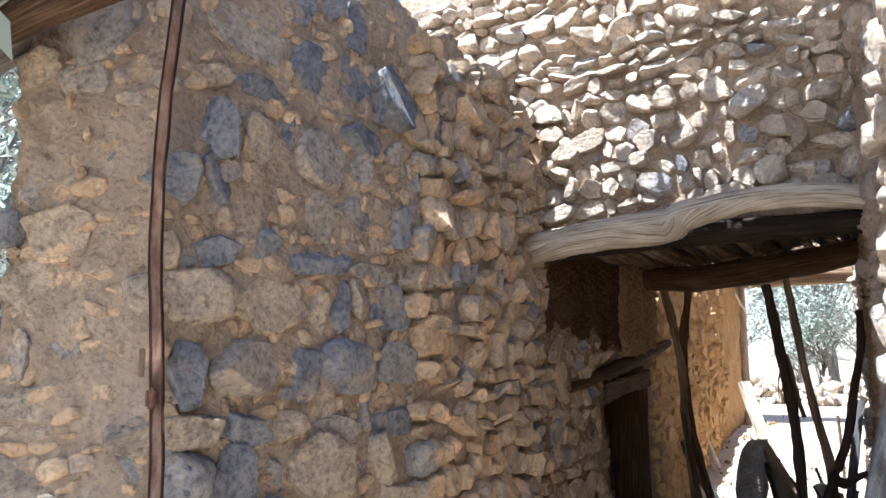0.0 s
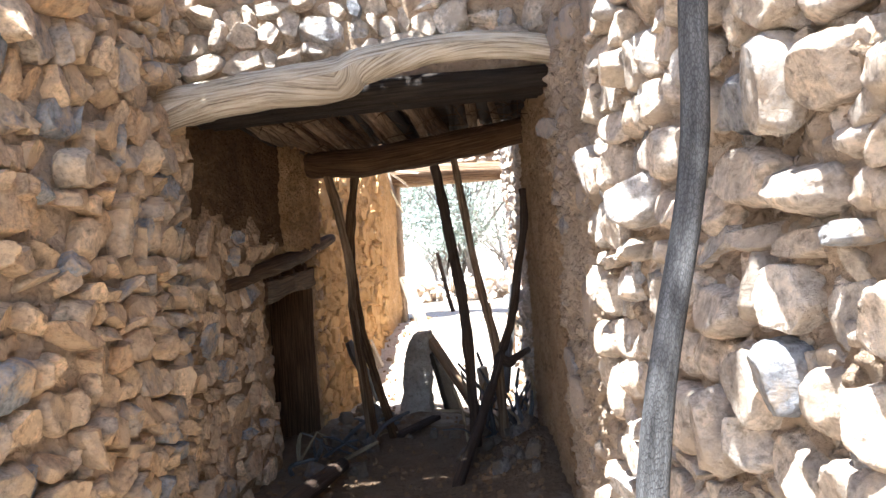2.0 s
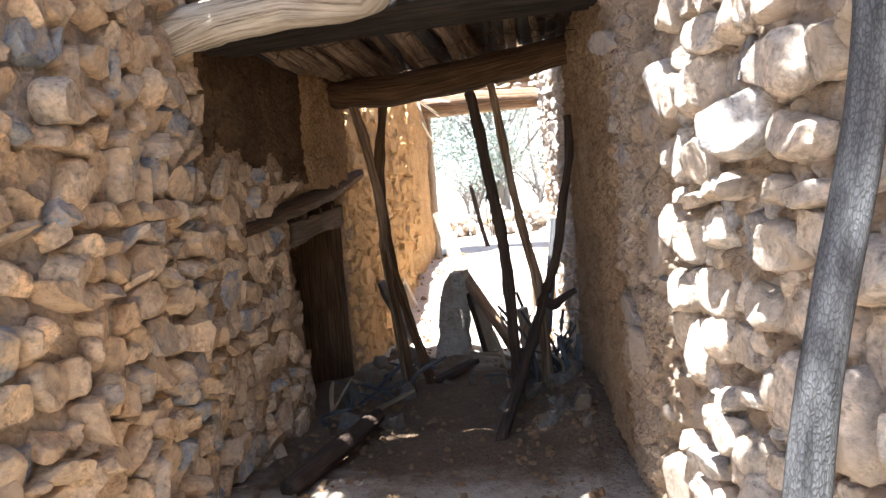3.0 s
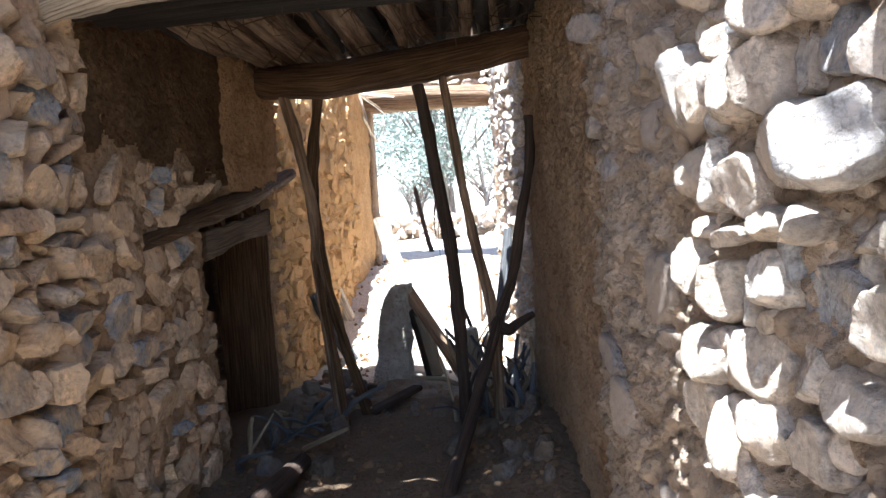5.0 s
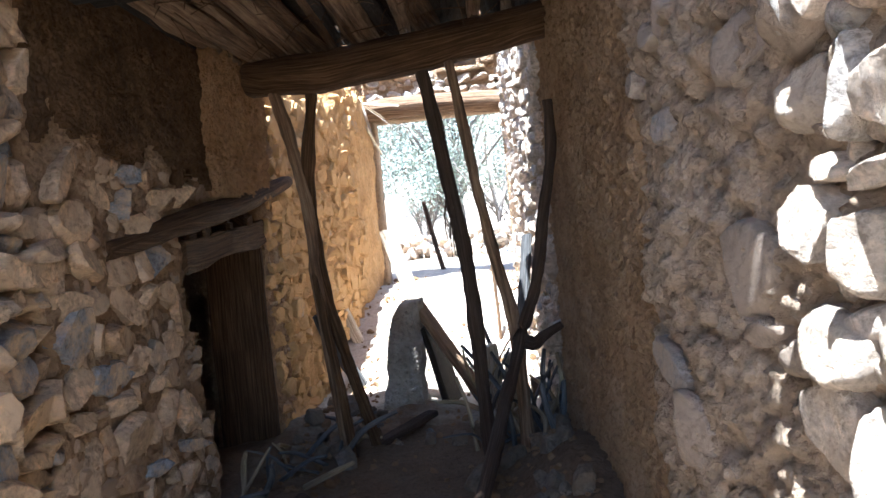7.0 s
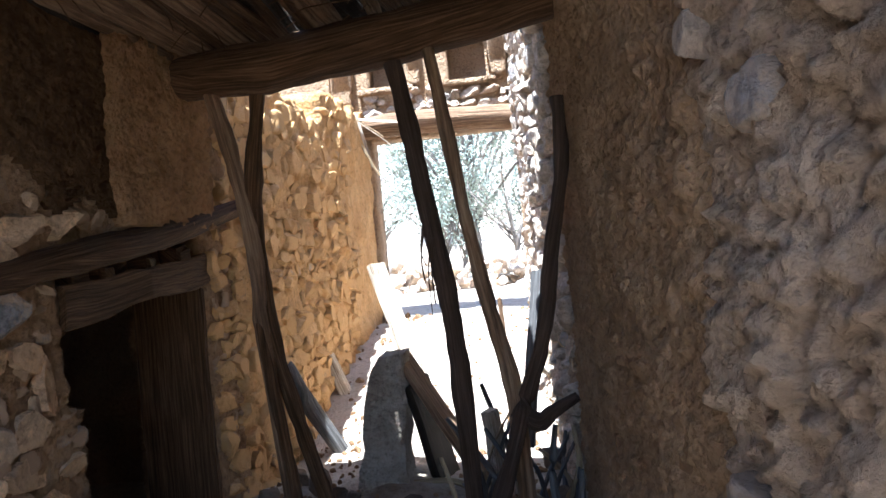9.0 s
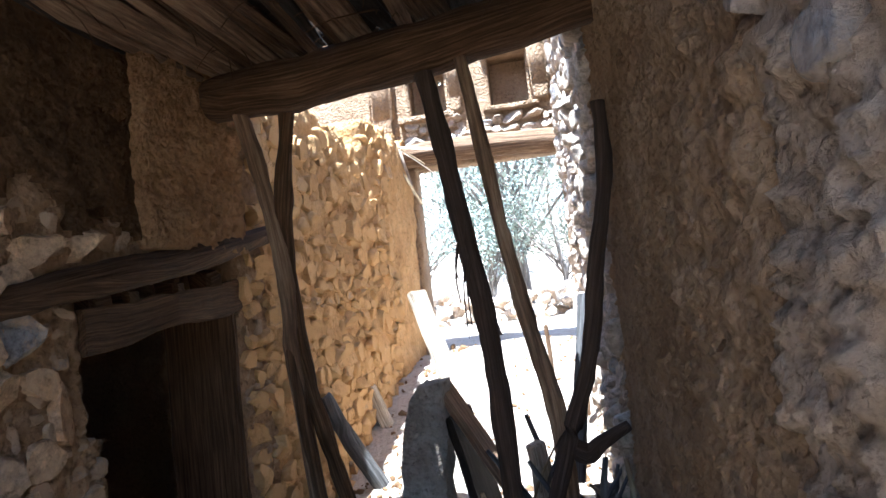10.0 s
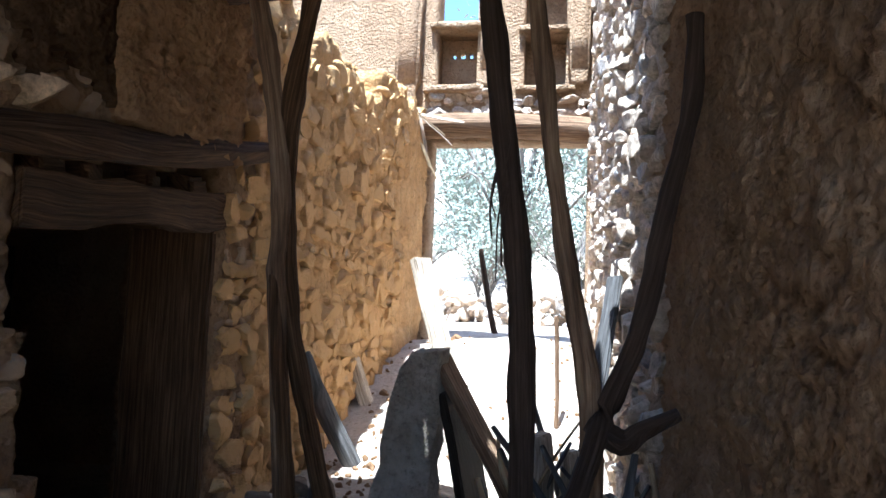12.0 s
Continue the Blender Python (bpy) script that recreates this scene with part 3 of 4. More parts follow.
off = (nx + 1) * (ny + 1)
for i in range(nx):
    for j in range(ny):
        if ceiled(i, j):
            a, b, c, d = i * (ny + 1) + j, (i + 1) * (ny + 1) + j, (i + 1) * (ny + 1) + j + 1, i * (ny + 1) + j + 1
            cf += [(d, c, b, a), (off + a, off + b, off + c, off + d)]
            for (p, q), (di, dj) in zip(((a, b), (b, c), (c, d), (d, a)), ((0, -1), (1, 0), (0, 1), (-1, 0))):
                if not ceiled(i + di, j + dj):
                    cf.append((p, q, off + q, off + p))
tagged(mesh_ob("ceiling", cv, cf, M_BLACK_MUD), "crumbling mud and thatch layer over the passage", "ceiling", kind="structure")

# ---- large timbers ----
lintel = tagged(log("lintel_log", [(-0.22, 5.8, 2.38), (-0.05, 5.8, 2.43), (0.25, 5.81, 2.47), (0.6, 5.81, 2.5), (0.98, 5.81, 2.52), (1.12, 5.81, 2.575), (1.5, 5.82, 2.63), (1.9, 5.82, 2.62), (2.5, 5.84, 2.5)], [0.1, 0.12, 0.11, 0.11, 0.125, 0.1, 0.08, 0.075, 0.075], M_LOG, seed=3, segs=20, lumps=0.1, sub=7), "bent bleached log lintel over the passage mouth", "lintel")
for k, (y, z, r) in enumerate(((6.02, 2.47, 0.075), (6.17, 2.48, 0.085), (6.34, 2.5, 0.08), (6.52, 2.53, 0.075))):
    tagged(log("roof_log", [(-0.3, y, z - 0.03), (0.8, y + 0.03, z + 0.02), (2.4, y - 0.02, z)], [r, r * 0.95, r * 0.85], M_BLACK_WOOD, seed=20 + k, segs=12), "near-black roof log behind the lintel", "log", "roof logs")
beam = tagged(log("cross_beam", [(-0.05, 8.22, 2.44), (0.3, 8.02, 2.4), (0.7, 7.92, 2.38), (1.3, 7.88, 2.43), (2.15, 7.9, 2.55)], [0.1, 0.12, 0.125, 0.12, 0.11], M_STICK, seed=5, segs=16, lumps=0.16), "brown log beam across the passage ceiling", "beam")
rng = random.Random(4)


def beam_top(x):
    return 2.505 + 0.17 * max(0, x - 0.75) / 1.4


x = 0.02
while x < 2.05:
    r = rng.uniform(0.024, 0.05)
    z = 2.44 + 0.07 * x + 0.06
    tagged(log("roof_stick", [(x + rng.gauss(0, 0.04), 6.35 + rng.uniform(-0.1, 0.1), z + 0.05), (x + rng.gauss(0, 0.04), 7.1, (z + 0.06 + beam_top(x)) / 2 + rng.uniform(-0.02, 0.02)), (x + rng.gauss(0, 0.05), 7.95 + rng.uniform(0.25, 0.6), beam_top(x) + r * 0.7)], [r, r * 1.05, r * 0.9], rng.choice((M_BLACK_WOOD, M_STICK, M_BEAM)), seed=x * 31, segs=8, lumps=0.35), "rough brown roof stick laid over the beam", "stick", "roof sticks")
    x += r * 1.6 + rng.uniform(-0.01, 0.02)

fv, ff, fu, n = [], [], [], 0
for k in range(170):
    x, y = rng.uniform(0.0, 2.1), rng.uniform(6.15, 8.1)
    z = 2.5 + rng.uniform(0, 0.1)
    d = Vector((rng.gauss(0, 0.14), rng.gauss(0, 0.14), rng.uniform(-0.14, 0.02)))
    v, f, u = tube_data([(x, y, z), tuple(Vector((x, y, z)) + d * 0.6 + Vector((0, 0, 0.02))), tuple(Vector((x, y, z)) + d)], [0.004, 0.003, 0.002], 4, 0, k, sub=2)
    fv += v
    fu += u
    ff += [tuple(i + n for i in q) for q in f]
    n += len(v)
tagged(mesh_ob("straw", fv, ff, M_STICK, None, True, fu), "loose straw hanging from the passage ceiling", "straw", kind="stuff")
far_lintel = tagged(log("far_lintel", [(-0.15, 12.5, 2.86), (0.8, 12.48, 2.87), (2.05, 12.5, 2.8)], [0.12, 0.13, 0.12], M_BEAM, seed=6, segs=14), "rough log lintel over the far doorway", "lintel")
pole = tagged(log("leaning_pole", [(2.08, 3.32, 0.0), (2.16, 3.38, 0.95), (2.3, 3.42, 1.6), (2.34, 3.42, 2.1), (2.5, 3.4, 3.4)], [0.034, 0.033, 0.031, 0.03, 0.029], M_BARK, seed=9, segs=16, lumps=0.07, sub=8), "grey weathered pole leaning before the stone wall", "pole")
POLES = [
    ([(1.265, 7.74, 2.27), (1.31, 7.72, 2.0), (1.38, 7.72, 1.49), (1.425, 7.72, 1.12), (1.44, 7.72, 0.77), (1.46, 7.72, -0.05)], [0.036, 0.04, 0.04, 0.042, 0.042, 0.04]),
    ([(1.425, 7.77, 2.32), (1.475, 7.75, 1.95), (1.53, 7.75, 1.5), (1.6, 7.75, 1.1), (1.665, 7.75, 0.72), (1.68, 7.72, -0.03)], [0.028, 0.03, 0.033, 0.034, 0.038, 0.04]),
    ([(1.96, 7.65, 2.02), (1.955, 7.65, 1.74), (1.88, 7.65, 1.39), (1.81, 7.65, 1.03), (1.69, 7.65, 0.69), (1.55, 7.3, 0.34), (1.4, 6.55, 0.02)], [0.026, 0.03, 0.032, 0.036, 0.038, 0.04, 0.04]),
    ([(0.3, 8.0, 2.33), (0.38, 8.0, 1.99), (0.44, 8.0, 1.63), (0.46, 8.0, 1.33), (0.46, 8.0, 1.07), (0.54, 8.05, 0.0)], [0.038, 0.04, 0.04, 0.038, 0.036, 0.04]),
    ([(0.45, 7.98, 1.16), (0.5, 7.96, 0.8), (0.56, 7.95, 0.4), (0.6, 7.94, -0.03)], [0.02, 0.026, 0.03, 0.03]),
    ([(0.56, 7.97, 2.33), (0.5, 8.0, 2.0), (0.46, 8.03, 1.71), (0.47, 8.05, 1.38), (0.49, 8.05, 1.06), (0.6, 8.1, 0.5), (0.72, 8.15, 0.0)], [0.036, 0.04, 0.042, 0.042, 0.04, 0.04, 0.04]),
]
for k, (pts, rad) in enumerate(POLES):
    tagged(log("prop_pole", pts, rad, (M_DARK, M_BEAM, M_DARK, M_BEAM, M_STICK, M_STICK)[k], seed=40 + k, segs=12, lumps=0.3, sub=9, lump_scale=4.5), ("dark" if k in (0, 2) else "brown") + " crooked wooden pole propping the beam", "pole", "props under the beam")

tagged(log("wire", [(1.74, 5.93, 3.33), (1.75, 5.9, 3.24), (1.8, 5.88, 3.16), (1.9, 5.89, 3.12), (1.95, 5.93, 3.13)], [0.004] * 5, M_STRAW, seed=57, segs=6, lumps=0.05), "pale bent wire hanging on the sunlit stones", "wire")
rng = random.Random(58)
for k in range(7):
    x, z = 1.36 + rng.uniform(-0.02, 0.03), rng.uniform(1.42, 1.62)
    tagged(log("bark_fibre", [(x, 7.675, z), (x - 0.02, 7.665, z - 0.12), (x - rng.uniform(0.0, 0.03), 7.66, z - rng.uniform(0.18, 0.32))], [0.004, 0.0035, 0.002], M_DARK, seed=k, segs=5), "thin dark bark fibre hanging from the prop", "fibre", "bark fibres on the prop")

# ---- the low door ----
door = tagged(new("door_1"), "low dark wooden door standing ajar in the passage", "door", kind="structure")
log("lintel", [(-0.02, 6.45, 1.4), (0.0, 6.8, 1.46), (0.04, 7.3, 1.545), (0.05, 7.7, 1.6), (0.06, 8.2, 1.69), (0.1, 8.78, 1.81)], [0.04, 0.055, 0.07, 0.075, 0.07, 0.045], M_STICK, door, seed=61, segs=12, lumps=0.22)
board("head_board", (-0.04, 7.14, 1.335), (-0.02, 8.42, 1.445), 0.1, 0.16, M_STICK, door, wobble=0.035)
for y, w, h in ((7.3, 0.13, 0.1), (7.5, 0.1, 0.1), (7.86, 0.09, 0.11), (8.2, 0.16, 0.12)):
    box_ob("spacer_block", (-0.05, y, 1.46 + 0.09 * (y - 7.5)), (0.12, w, h), M_STICK, door, 0.02, (6, 0, 0), wobble=0.03)
box_ob("jamb", (-0.2, 8.355, 0.66), (0.4, 0.06, 1.4), M_STICK, door, 0.01, wobble=0.015)
leaf = new("door_leaf")
leaf.parent = door
for k in range(4):
    box_ob("plank", (-1.0 - 0.17 * k, 8.24 - 0.03 * k, 0.58), (0.165, 0.035, 1.36), M_BLACK_WOOD, leaf, 0.006, wobble=0.006)

pier = Wall("wall_pier", [(0.1, 7.52), (0.12, 8.35)], 1.66, lambda s: 2.62, 0.2, M_BROWN, "plastered pier carrying the beam over the low door", 0.015, 0.03, scale=7.0, grit=0.012)

# ---- sunlit debris beyond the beam ----
bm = bmesh.new()
bmesh.ops.create_cube(bm, size=1)
bmesh.ops.subdivide_edges(bm, edges=bm.edges, cuts=9, use_grid_fill=True)
for v in bm.verts:
    u = v.co.z + 0.5
    w = 1 - 0.28 * u ** 1.3 - 0.25 * max(0, u - 0.85) / 0.15
    q = v.co.copy()
    v.co = Vector((q.x * 0.3 * w + 0.15 * (1 - w) + 0.02 * u, q.y * 0.26 * (1 - 0.3 * u), u * 0.92))
    v.co.y += 0.16 * u
    v.co += Vector((1, 1, 0.7)) * 0.03 * noise.noise(v.co * 7) + Vector((1, 1, 1)) * 0.012 * noise.noise(v.co * 25)
slab = new("mud_slab")
part("block", bm, M_SLAB, slab)
slab.matrix_local = pose(0.81, 8.8, -0.08)
tagged(slab, "upright slab of crumbling grey mud brick", "slab")
tagged(board("leaning_board", (1.4, 8.9, 0.05), (0.93, 9.0, 0.83), 0.18, 0.05, M_BEAM), "brown wooden board leaning on a mud slab", "board")
tagged(board("fallen_board", (0.98, 9.9, 0.15), (0.56, 10.25, 1.38), 0.15, 0.06, M_LOG), "bleached board leaning in bright sun", "board")
tagged(log("short_log", [(0.02, 9.5, 0.74), (0.15, 9.6, 0.4), (0.34, 9.7, 0.02)], [0.05, 0.06, 0.06], M_GREY, seed=71, segs=12), "grey fallen log leaning on the wall", "log")
tagged(board("wood_stub", (0.14, 10.7, 0.2), (-0.03, 10.7, 0.64), 0.12, 0.09, M_LOG), "short bleached wooden stub in the sand", "stub")
# added panel: its near-black colour stands in for the shaded gap here
tagged(board("shade_panel", (1.16, 9.06, -0.03), (1.0, 9.08, 0.64), 0.42, 0.05, M_BLACK_WOOD), "near-black panel added as shade behind the mud slab", "board")
tagged(log("side_branch", [(1.66, 7.68, 0.72), (1.76, 7.66, 0.66), (1.82, 7.66, 0.7), (1.93, 7.66, 0.76)], [0.035, 0.04, 0.03, 0.02], M_DARK, seed=81), "short dark forked branch against the wall", "branch")

tagged(log("thin_post", [(0.52, 14.0, 1.75), (0.6, 14.0, 1.3), (0.68, 14.0, 0.9), (0.76, 14.0, 0.6)], [0.03, 0.035, 0.035, 0.04], M_DARK, seed=83), "thin crooked post in the sand beyond the doorway", "post")
tagged(board("grey_plank", (1.66, 9.0, 0.2), (1.82, 9.2, 1.25), 0.1, 0.03, M_GREY), "grey plank leaning on the sunlit wall", "board")
tagged(board("brown_board", (1.52, 10.5, 0.25), (1.5, 10.5, 1.02), 0.07, 0.03, M_BEAM), "narrow brown board standing in the sand", "board", "boards standing in the sand")
tagged(board("brown_board", (1.74, 10.5, 0.3), (1.79, 10.5, 1.08), 0.07, 0.03, M_BEAM), "narrow brown board standing by the sunlit wall", "board", "boards standing in the sand")
tagged(board("grey_stump", (1.5, 8.7, -0.05), (1.47, 8.72, 0.5), 0.1, 0.07, M_LOG, wobble=0.03), "pale split stump among dry sticks", "stump")
tagged(board("grey_stump", (1.62, 8.75, -0.05), (1.6, 8.78, 0.42), 0.09, 0.06, M_LOG, wobble=0.03), "pale split stump among dry sticks", "stump")
rng = random.Random(12)
for k in range(48):
    right = k < 30
    c = Vector((rng.uniform(1.35, 1.95), rng.uniform(7.5, 8.9), 0)) if right else Vector((rng.uniform(0.1, 0.55), rng.uniform(7.0, 8.6), 0))
    a, tall = rng.uniform(0, 6.28), rng.uniform(0.05, 0.65 if right else 0.3)
    ln = rng.uniform(0.35, 0.8)
    e = c + Vector((math.cos(a) * ln * 0.5, math.sin(a) * ln * 0.5, tall))
    e.x = min(max(e.x, 0.12), 1.92)
    r = rng.uniform(0.008, 0.022)
    tagged(log("dry_stick", [(c.x, c.y, 0.0), tuple((c + e) / 2 + Vector((rng.gauss(0, 0.04), rng.gauss(0, 0.04), 0.03))), tuple(e)], [r, r * 0.9, r * 0.6], M_GREY if k % 3 else M_STRAW, seed=k, segs=7), "thin dry stick lying in the rubble", "stick", "dry sticks in the rubble")
tagged(log("floor_log", [(0.36, 5.8, 0.06), (0.46, 6.35, 0.08), (0.56, 6.95, 0.1)], [0.06, 0.065, 0.05], M_DARK, seed=90), "dark rotten log lying along the wall foot", "log")
tagged(board("broken_board", (0.75, 8.1, 0.03), (1.05, 8.5, 0.1), 0.1, 0.04, M_DARK), "broken dark board lying on the floor", "board")
for k in range(52):
    r = rng.uniform(0.025, 0.085)
    x, y = rng.choice(((rng.uniform(0.15, 0.7), rng.uniform(7.0, 8.9)), (rng.uniform(0.2, 1.9), rng.uniform(6.2, 9.3)), (rng.uniform(1.5, 1.95), rng.uniform(6.5, 8.5))))
    ob = new("loose_stone", pooled(rng.randrange(28), M_RUB))
    ob.matrix_local = Matrix.LocRotScale((x, y, ground_z(x, y) + r * 0.35), Euler((rng.uniform(0, 6), rng.uniform(0, 6), rng.uniform(0, 6))), Vector((r * 1.3, r, r * 0.8)))
    tagged(ob, "loose grey-brown stone on the dusty floor", "stone", "loose stones on the floor")

jv, jf, n = [], [], 0
for k in range(900):
    v, f = SMALL[rng.randrange(30)]
    edge = rng.random() < 0.45
    x = rng.choice((rng.uniform(0.05, 0.5), rng.uniform(1.5, 1.98))) if edge else rng.uniform(0.1, 1.95)
    y = rng.uniform(5.2, 9.8) if k < 700 else rng.uniform(9.6, 13)
    r = rng.uniform(0.006, 0.02) * (1.8 if rng.random() < 0.12 else 1)
    m = np.array(Matrix.LocRotScale((x, y, ground_z(x, y) + r * 0.3), Euler((rng.uniform(0, 6), rng.uniform(0, 6), 0)), Vector((r * 1.3, r, r * 0.8))))
    jv.append(v @ m[:3, :3].T + m[:3, 3])
    jf.extend(tuple(i + n for i in q) for q in f)
    n += len(v)
tagged(mesh_ob("gravel", np.concatenate(jv), jf, M_BRST), "crumbled stone and mud gravel on the floor", "gravel", kind="stuff")

# fallen palm-leaf strips at the far lintel
for k, (a, b) in enumerate((((-0.05, 3.02), (0.42, 2.62)), ((0.02, 2.98), (0.34, 2.72)), ((0.1, 2.92), (0.52, 2.86)), ((-0.02, 2.9), (0.26, 2.3)), ((0.06, 3.0), (0.18, 2.42)))):
    tagged(board("palm_strip", (a[0], 12.2 + 0.02 * k, a[1]), (b[0], 12.27 + 0.02 * k, b[1]), 0.025 + 0.006 * (k % 3), 0.01, (M_LOG, M_STRAW)[k % 2], twist=25 * k, wobble=0.02), "dry palm strip hanging by the far lintel", "strip", "dry palm strips")

# iron strip on the wall's corner
iron = base_mat("rusty_iron", 0.7)
rust = ramp(iron[1], tex_noise(iron[1], iron[3].outputs["Position"], 14, 8, 0.7, (1, 1, 0.3)), [(0.3, (0.06, 0.03, 0.02)), (0.45, (0.15, 0.08, 0.05)), (0.58, (0.23, 0.15, 0.1)), (0.75, (0.34, 0.26, 0.19))])
iron[1].links.new(rust, iron[2].inputs["Base Color"])
iron[2].inputs["Metallic"].default_value = 0.3
bumped(iron[1], iron[2], tex_noise(iron[1], iron[3].outputs["Position"], 60), 0.5, 0.01)
M_IRON = iron[0]
M_EDGE = wood_mat("iron_dark", (0.02, 0.012, 0.01), (0.05, 0.026, 0.018), (0.11, 0.055, 0.035), 0.6)
strip = tagged(new("iron_strip"), "rusty iron door strip fixed on the wall corner", "iron strip")


def swept(name, path, across, deep, shift, mat, parent):
    """A flat bar bent along the path; across and deep in metres, shift sideways."""
    side, front = Vector((0.83, 0.56, 0)), Vector((0.56, -0.83, 0))
    v, f, u = [], [], []
    for k in range(41):
        g = k / 40 * (len(path) - 1)
        i = min(int(g), len(path) - 2)
        e = g - i
        e = e * e * (3 - 2 * e) * 0.4 + e * 0.6
        p = Vector(path[i]).lerp(Vector(path[i + 1]), e) + side * (shift + 0.004 * noise.noise(Vector((k * 0.4, shift * 90, 0))))
        for a, b in ((-1, -1), (1, -1), (1, 1), (-1, 1)):
            v.append(p + side * across / 2 * a + front * deep / 2 * b)
            u.append((a * across + b * deep, p.z))
        if k:
            n = 4 * k
            f += [(n - 4 + q, n - 4 + (q + 1) % 4, n + (q + 1) % 4, n + q) for q in range(4)]
    f += [(3, 2, 1, 0), (160, 161, 162, 163)]
    return mesh_ob(name, v, f, mat, parent, False, u)


STRIP = [(0.2, 2.5, -0.03), (0.19, 2.51, 0.8), (0.15, 2.525, 1.3), (0.115, 2.53, 1.6), (0.07, 2.53, 1.95), (0.06, 2.53, 2.3), (0.075, 2.53, 2.6), (0.12, 2.53, 3.0)]
swept("web", STRIP, 0.04, 0.014, 0.0, M_IRON, strip)
swept("flange", STRIP, 0.006, 0.026, -0.02, M_EDGE, strip)
swept("flange", STRIP, 0.004, 0.022, 0.02, M_EDGE, strip)
box_ob("hasp", (0.13, 2.5, 1.48), (0.05, 0.03, 0.07), M_IRON, strip, 0.01, (0, 0, -28))
box_ob("bracket", (0.07, 2.5, 1.6), (0.02, 0.02, 0.1), M_IRON, strip, 0.004, (0, 0, -28))

# roof timbers that reach over the wall's corner
tagged(log("eave_log", [(-1.6, 2.2, 2.82), (-0.4, 2.2, 2.86), (0.45, 2.2, 2.84), (1.0, 2.15, 2.86)], [0.07, 0.07, 0.065, 0.06], M_STICK, seed=95, segs=12), "dark brown eave log over the wall corner", "log")
tagged(board("eave_board", (-1.5, 2.0, 2.96), (0.6, 1.95, 3.0), 0.18, 0.04, M_STICK, twist=90), "brown roof board over the wall corner", "board")


# ---- plants ----
def leaf_mat(name, a, b):
    m, nt, bsdf, geo = base_mat(name, 0.6)
    nt.links.new(ramp(nt, geo.outputs["Random Per Island"], [(0, a), (1, b)]), bsdf.inputs["Base Color"])
    return m


M_LEAF = leaf_mat("leaf_dusty", (0.17, 0.2, 0.16), (0.36, 0.4, 0.33))
M_TWIG = wood_mat("twig", (0.1, 0.085, 0.07), (0.2, 0.175, 0.15), (0.3, 0.27, 0.24))


def plant(name, seed, trunk, spread, height, limbs, leaves, leaf, label, category, base=(0, 0, 0), lean=(0, 0), clumps=()):
    """A shrub or tree at base: a forked trunk with limbs and twigs, and loose clumps of small leaves."""
    rng = random.Random(seed)
    root = tagged(new(name), label, category)
    V, F, U, n, tips = [], [], [], 0, []

    def add(pts, rad, segs):
        nonlocal n
        v, f, u = tube_data(pts, rad, segs, 0.15, seed, sub=3)
        V.extend(v), U.extend(u)
        F.extend(tuple(i + n for i in q) for q in f)
        n += len(v)

    fork = Vector((rng.gauss(0, 0.1) * spread, rng.gauss(0, 0.1) * spread, height * 0.35))
    add([(0, 0, -0.3), tuple(fork * 0.5 + Vector((rng.gauss(0, 0.05), 0, 0))), tuple(fork)], [trunk, trunk * 0.85, trunk * 0.7], 9)
    for _ in range(limbs):
        a = rng.uniform(0, 6.28)
        end = Vector((math.cos(a) * spread * rng.uniform(0.4, 1), math.sin(a) * spread * rng.uniform(0.4, 1), height * rng.uniform(0.5, 1.0))) + Vector((lean[0], lean[1], 0))
        mid = fork.lerp(end, 0.5) + Vector((rng.gauss(0, 0.12), rng.gauss(0, 0.12), rng.gauss(0.05, 0.1))) * spread
        r = trunk * rng.uniform(0.2, 0.45)
        start = fork * rng.uniform(0.3, 1)
        add([tuple(start), tuple(mid), tuple(end)], [r, r * 0.6, r * 0.25], 6)
        for _ in range(5):
            p = mid.lerp(end, rng.uniform(0, 1))
            q = p + Vector((rng.gauss(0, 0.3), rng.gauss(0, 0.3), rng.gauss(0.1, 0.25))) * spread * 0.6
            add([tuple(p), tuple(p.lerp(q, 0.5) + Vector((rng.gauss(0, 0.05), rng.gauss(0, 0.05), 0.03)) * spread), tuple(q)], [r * 0.35, r * 0.25, r * 0.12], 4)
            tips += [p.lerp(q, 0.5), q, q]
        tips += [end, end]
    for x, y, z, r, _ in clumps:
        end = Vector((x, y, z)) - Vector(base)
        mid = fork.lerp(end, 0.55) + Vector((0, 0, 0.4))
        add([tuple(fork), tuple(mid), tuple(end)], [trunk * 0.5, trunk * 0.35, trunk * 0.12], 7)
    mesh_ob("trunk", V, F, M_TWIG, root, True, U)
    lv, lf = [], []
    spots = [(rng.choice(tips), spread * 0.11) for _ in range(leaves)]
    spots += [(Vector(q[:3]) - Vector(base), q[3] * 0.55) for q in clumps for _ in range(q[4])]
    for c, wide in spots:
        c = c + Vector((rng.gauss(0, 1), rng.gauss(0, 1), rng.gauss(0, 0.7))) * wide
        d = Vector((rng.gauss(0, 1), rng.gauss(0, 1), rng.gauss(0, 1))).normalized()
        e = d.orthogonal().normalized() * leaf * rng.uniform(0.25, 0.45)
        d *= leaf * rng.uniform(0.6, 1.2)
        i = len(lv)
        lv += [c - d, c + e, c + d, c - e]
        lf.append((i, i + 1, i + 2, i + 3))
    if lf:
        tagged(mesh_ob("crown", lv, lf, M_LEAF, root, False), kind="stuff")
    root.matrix_local = Matrix.Translation(base)
    return root


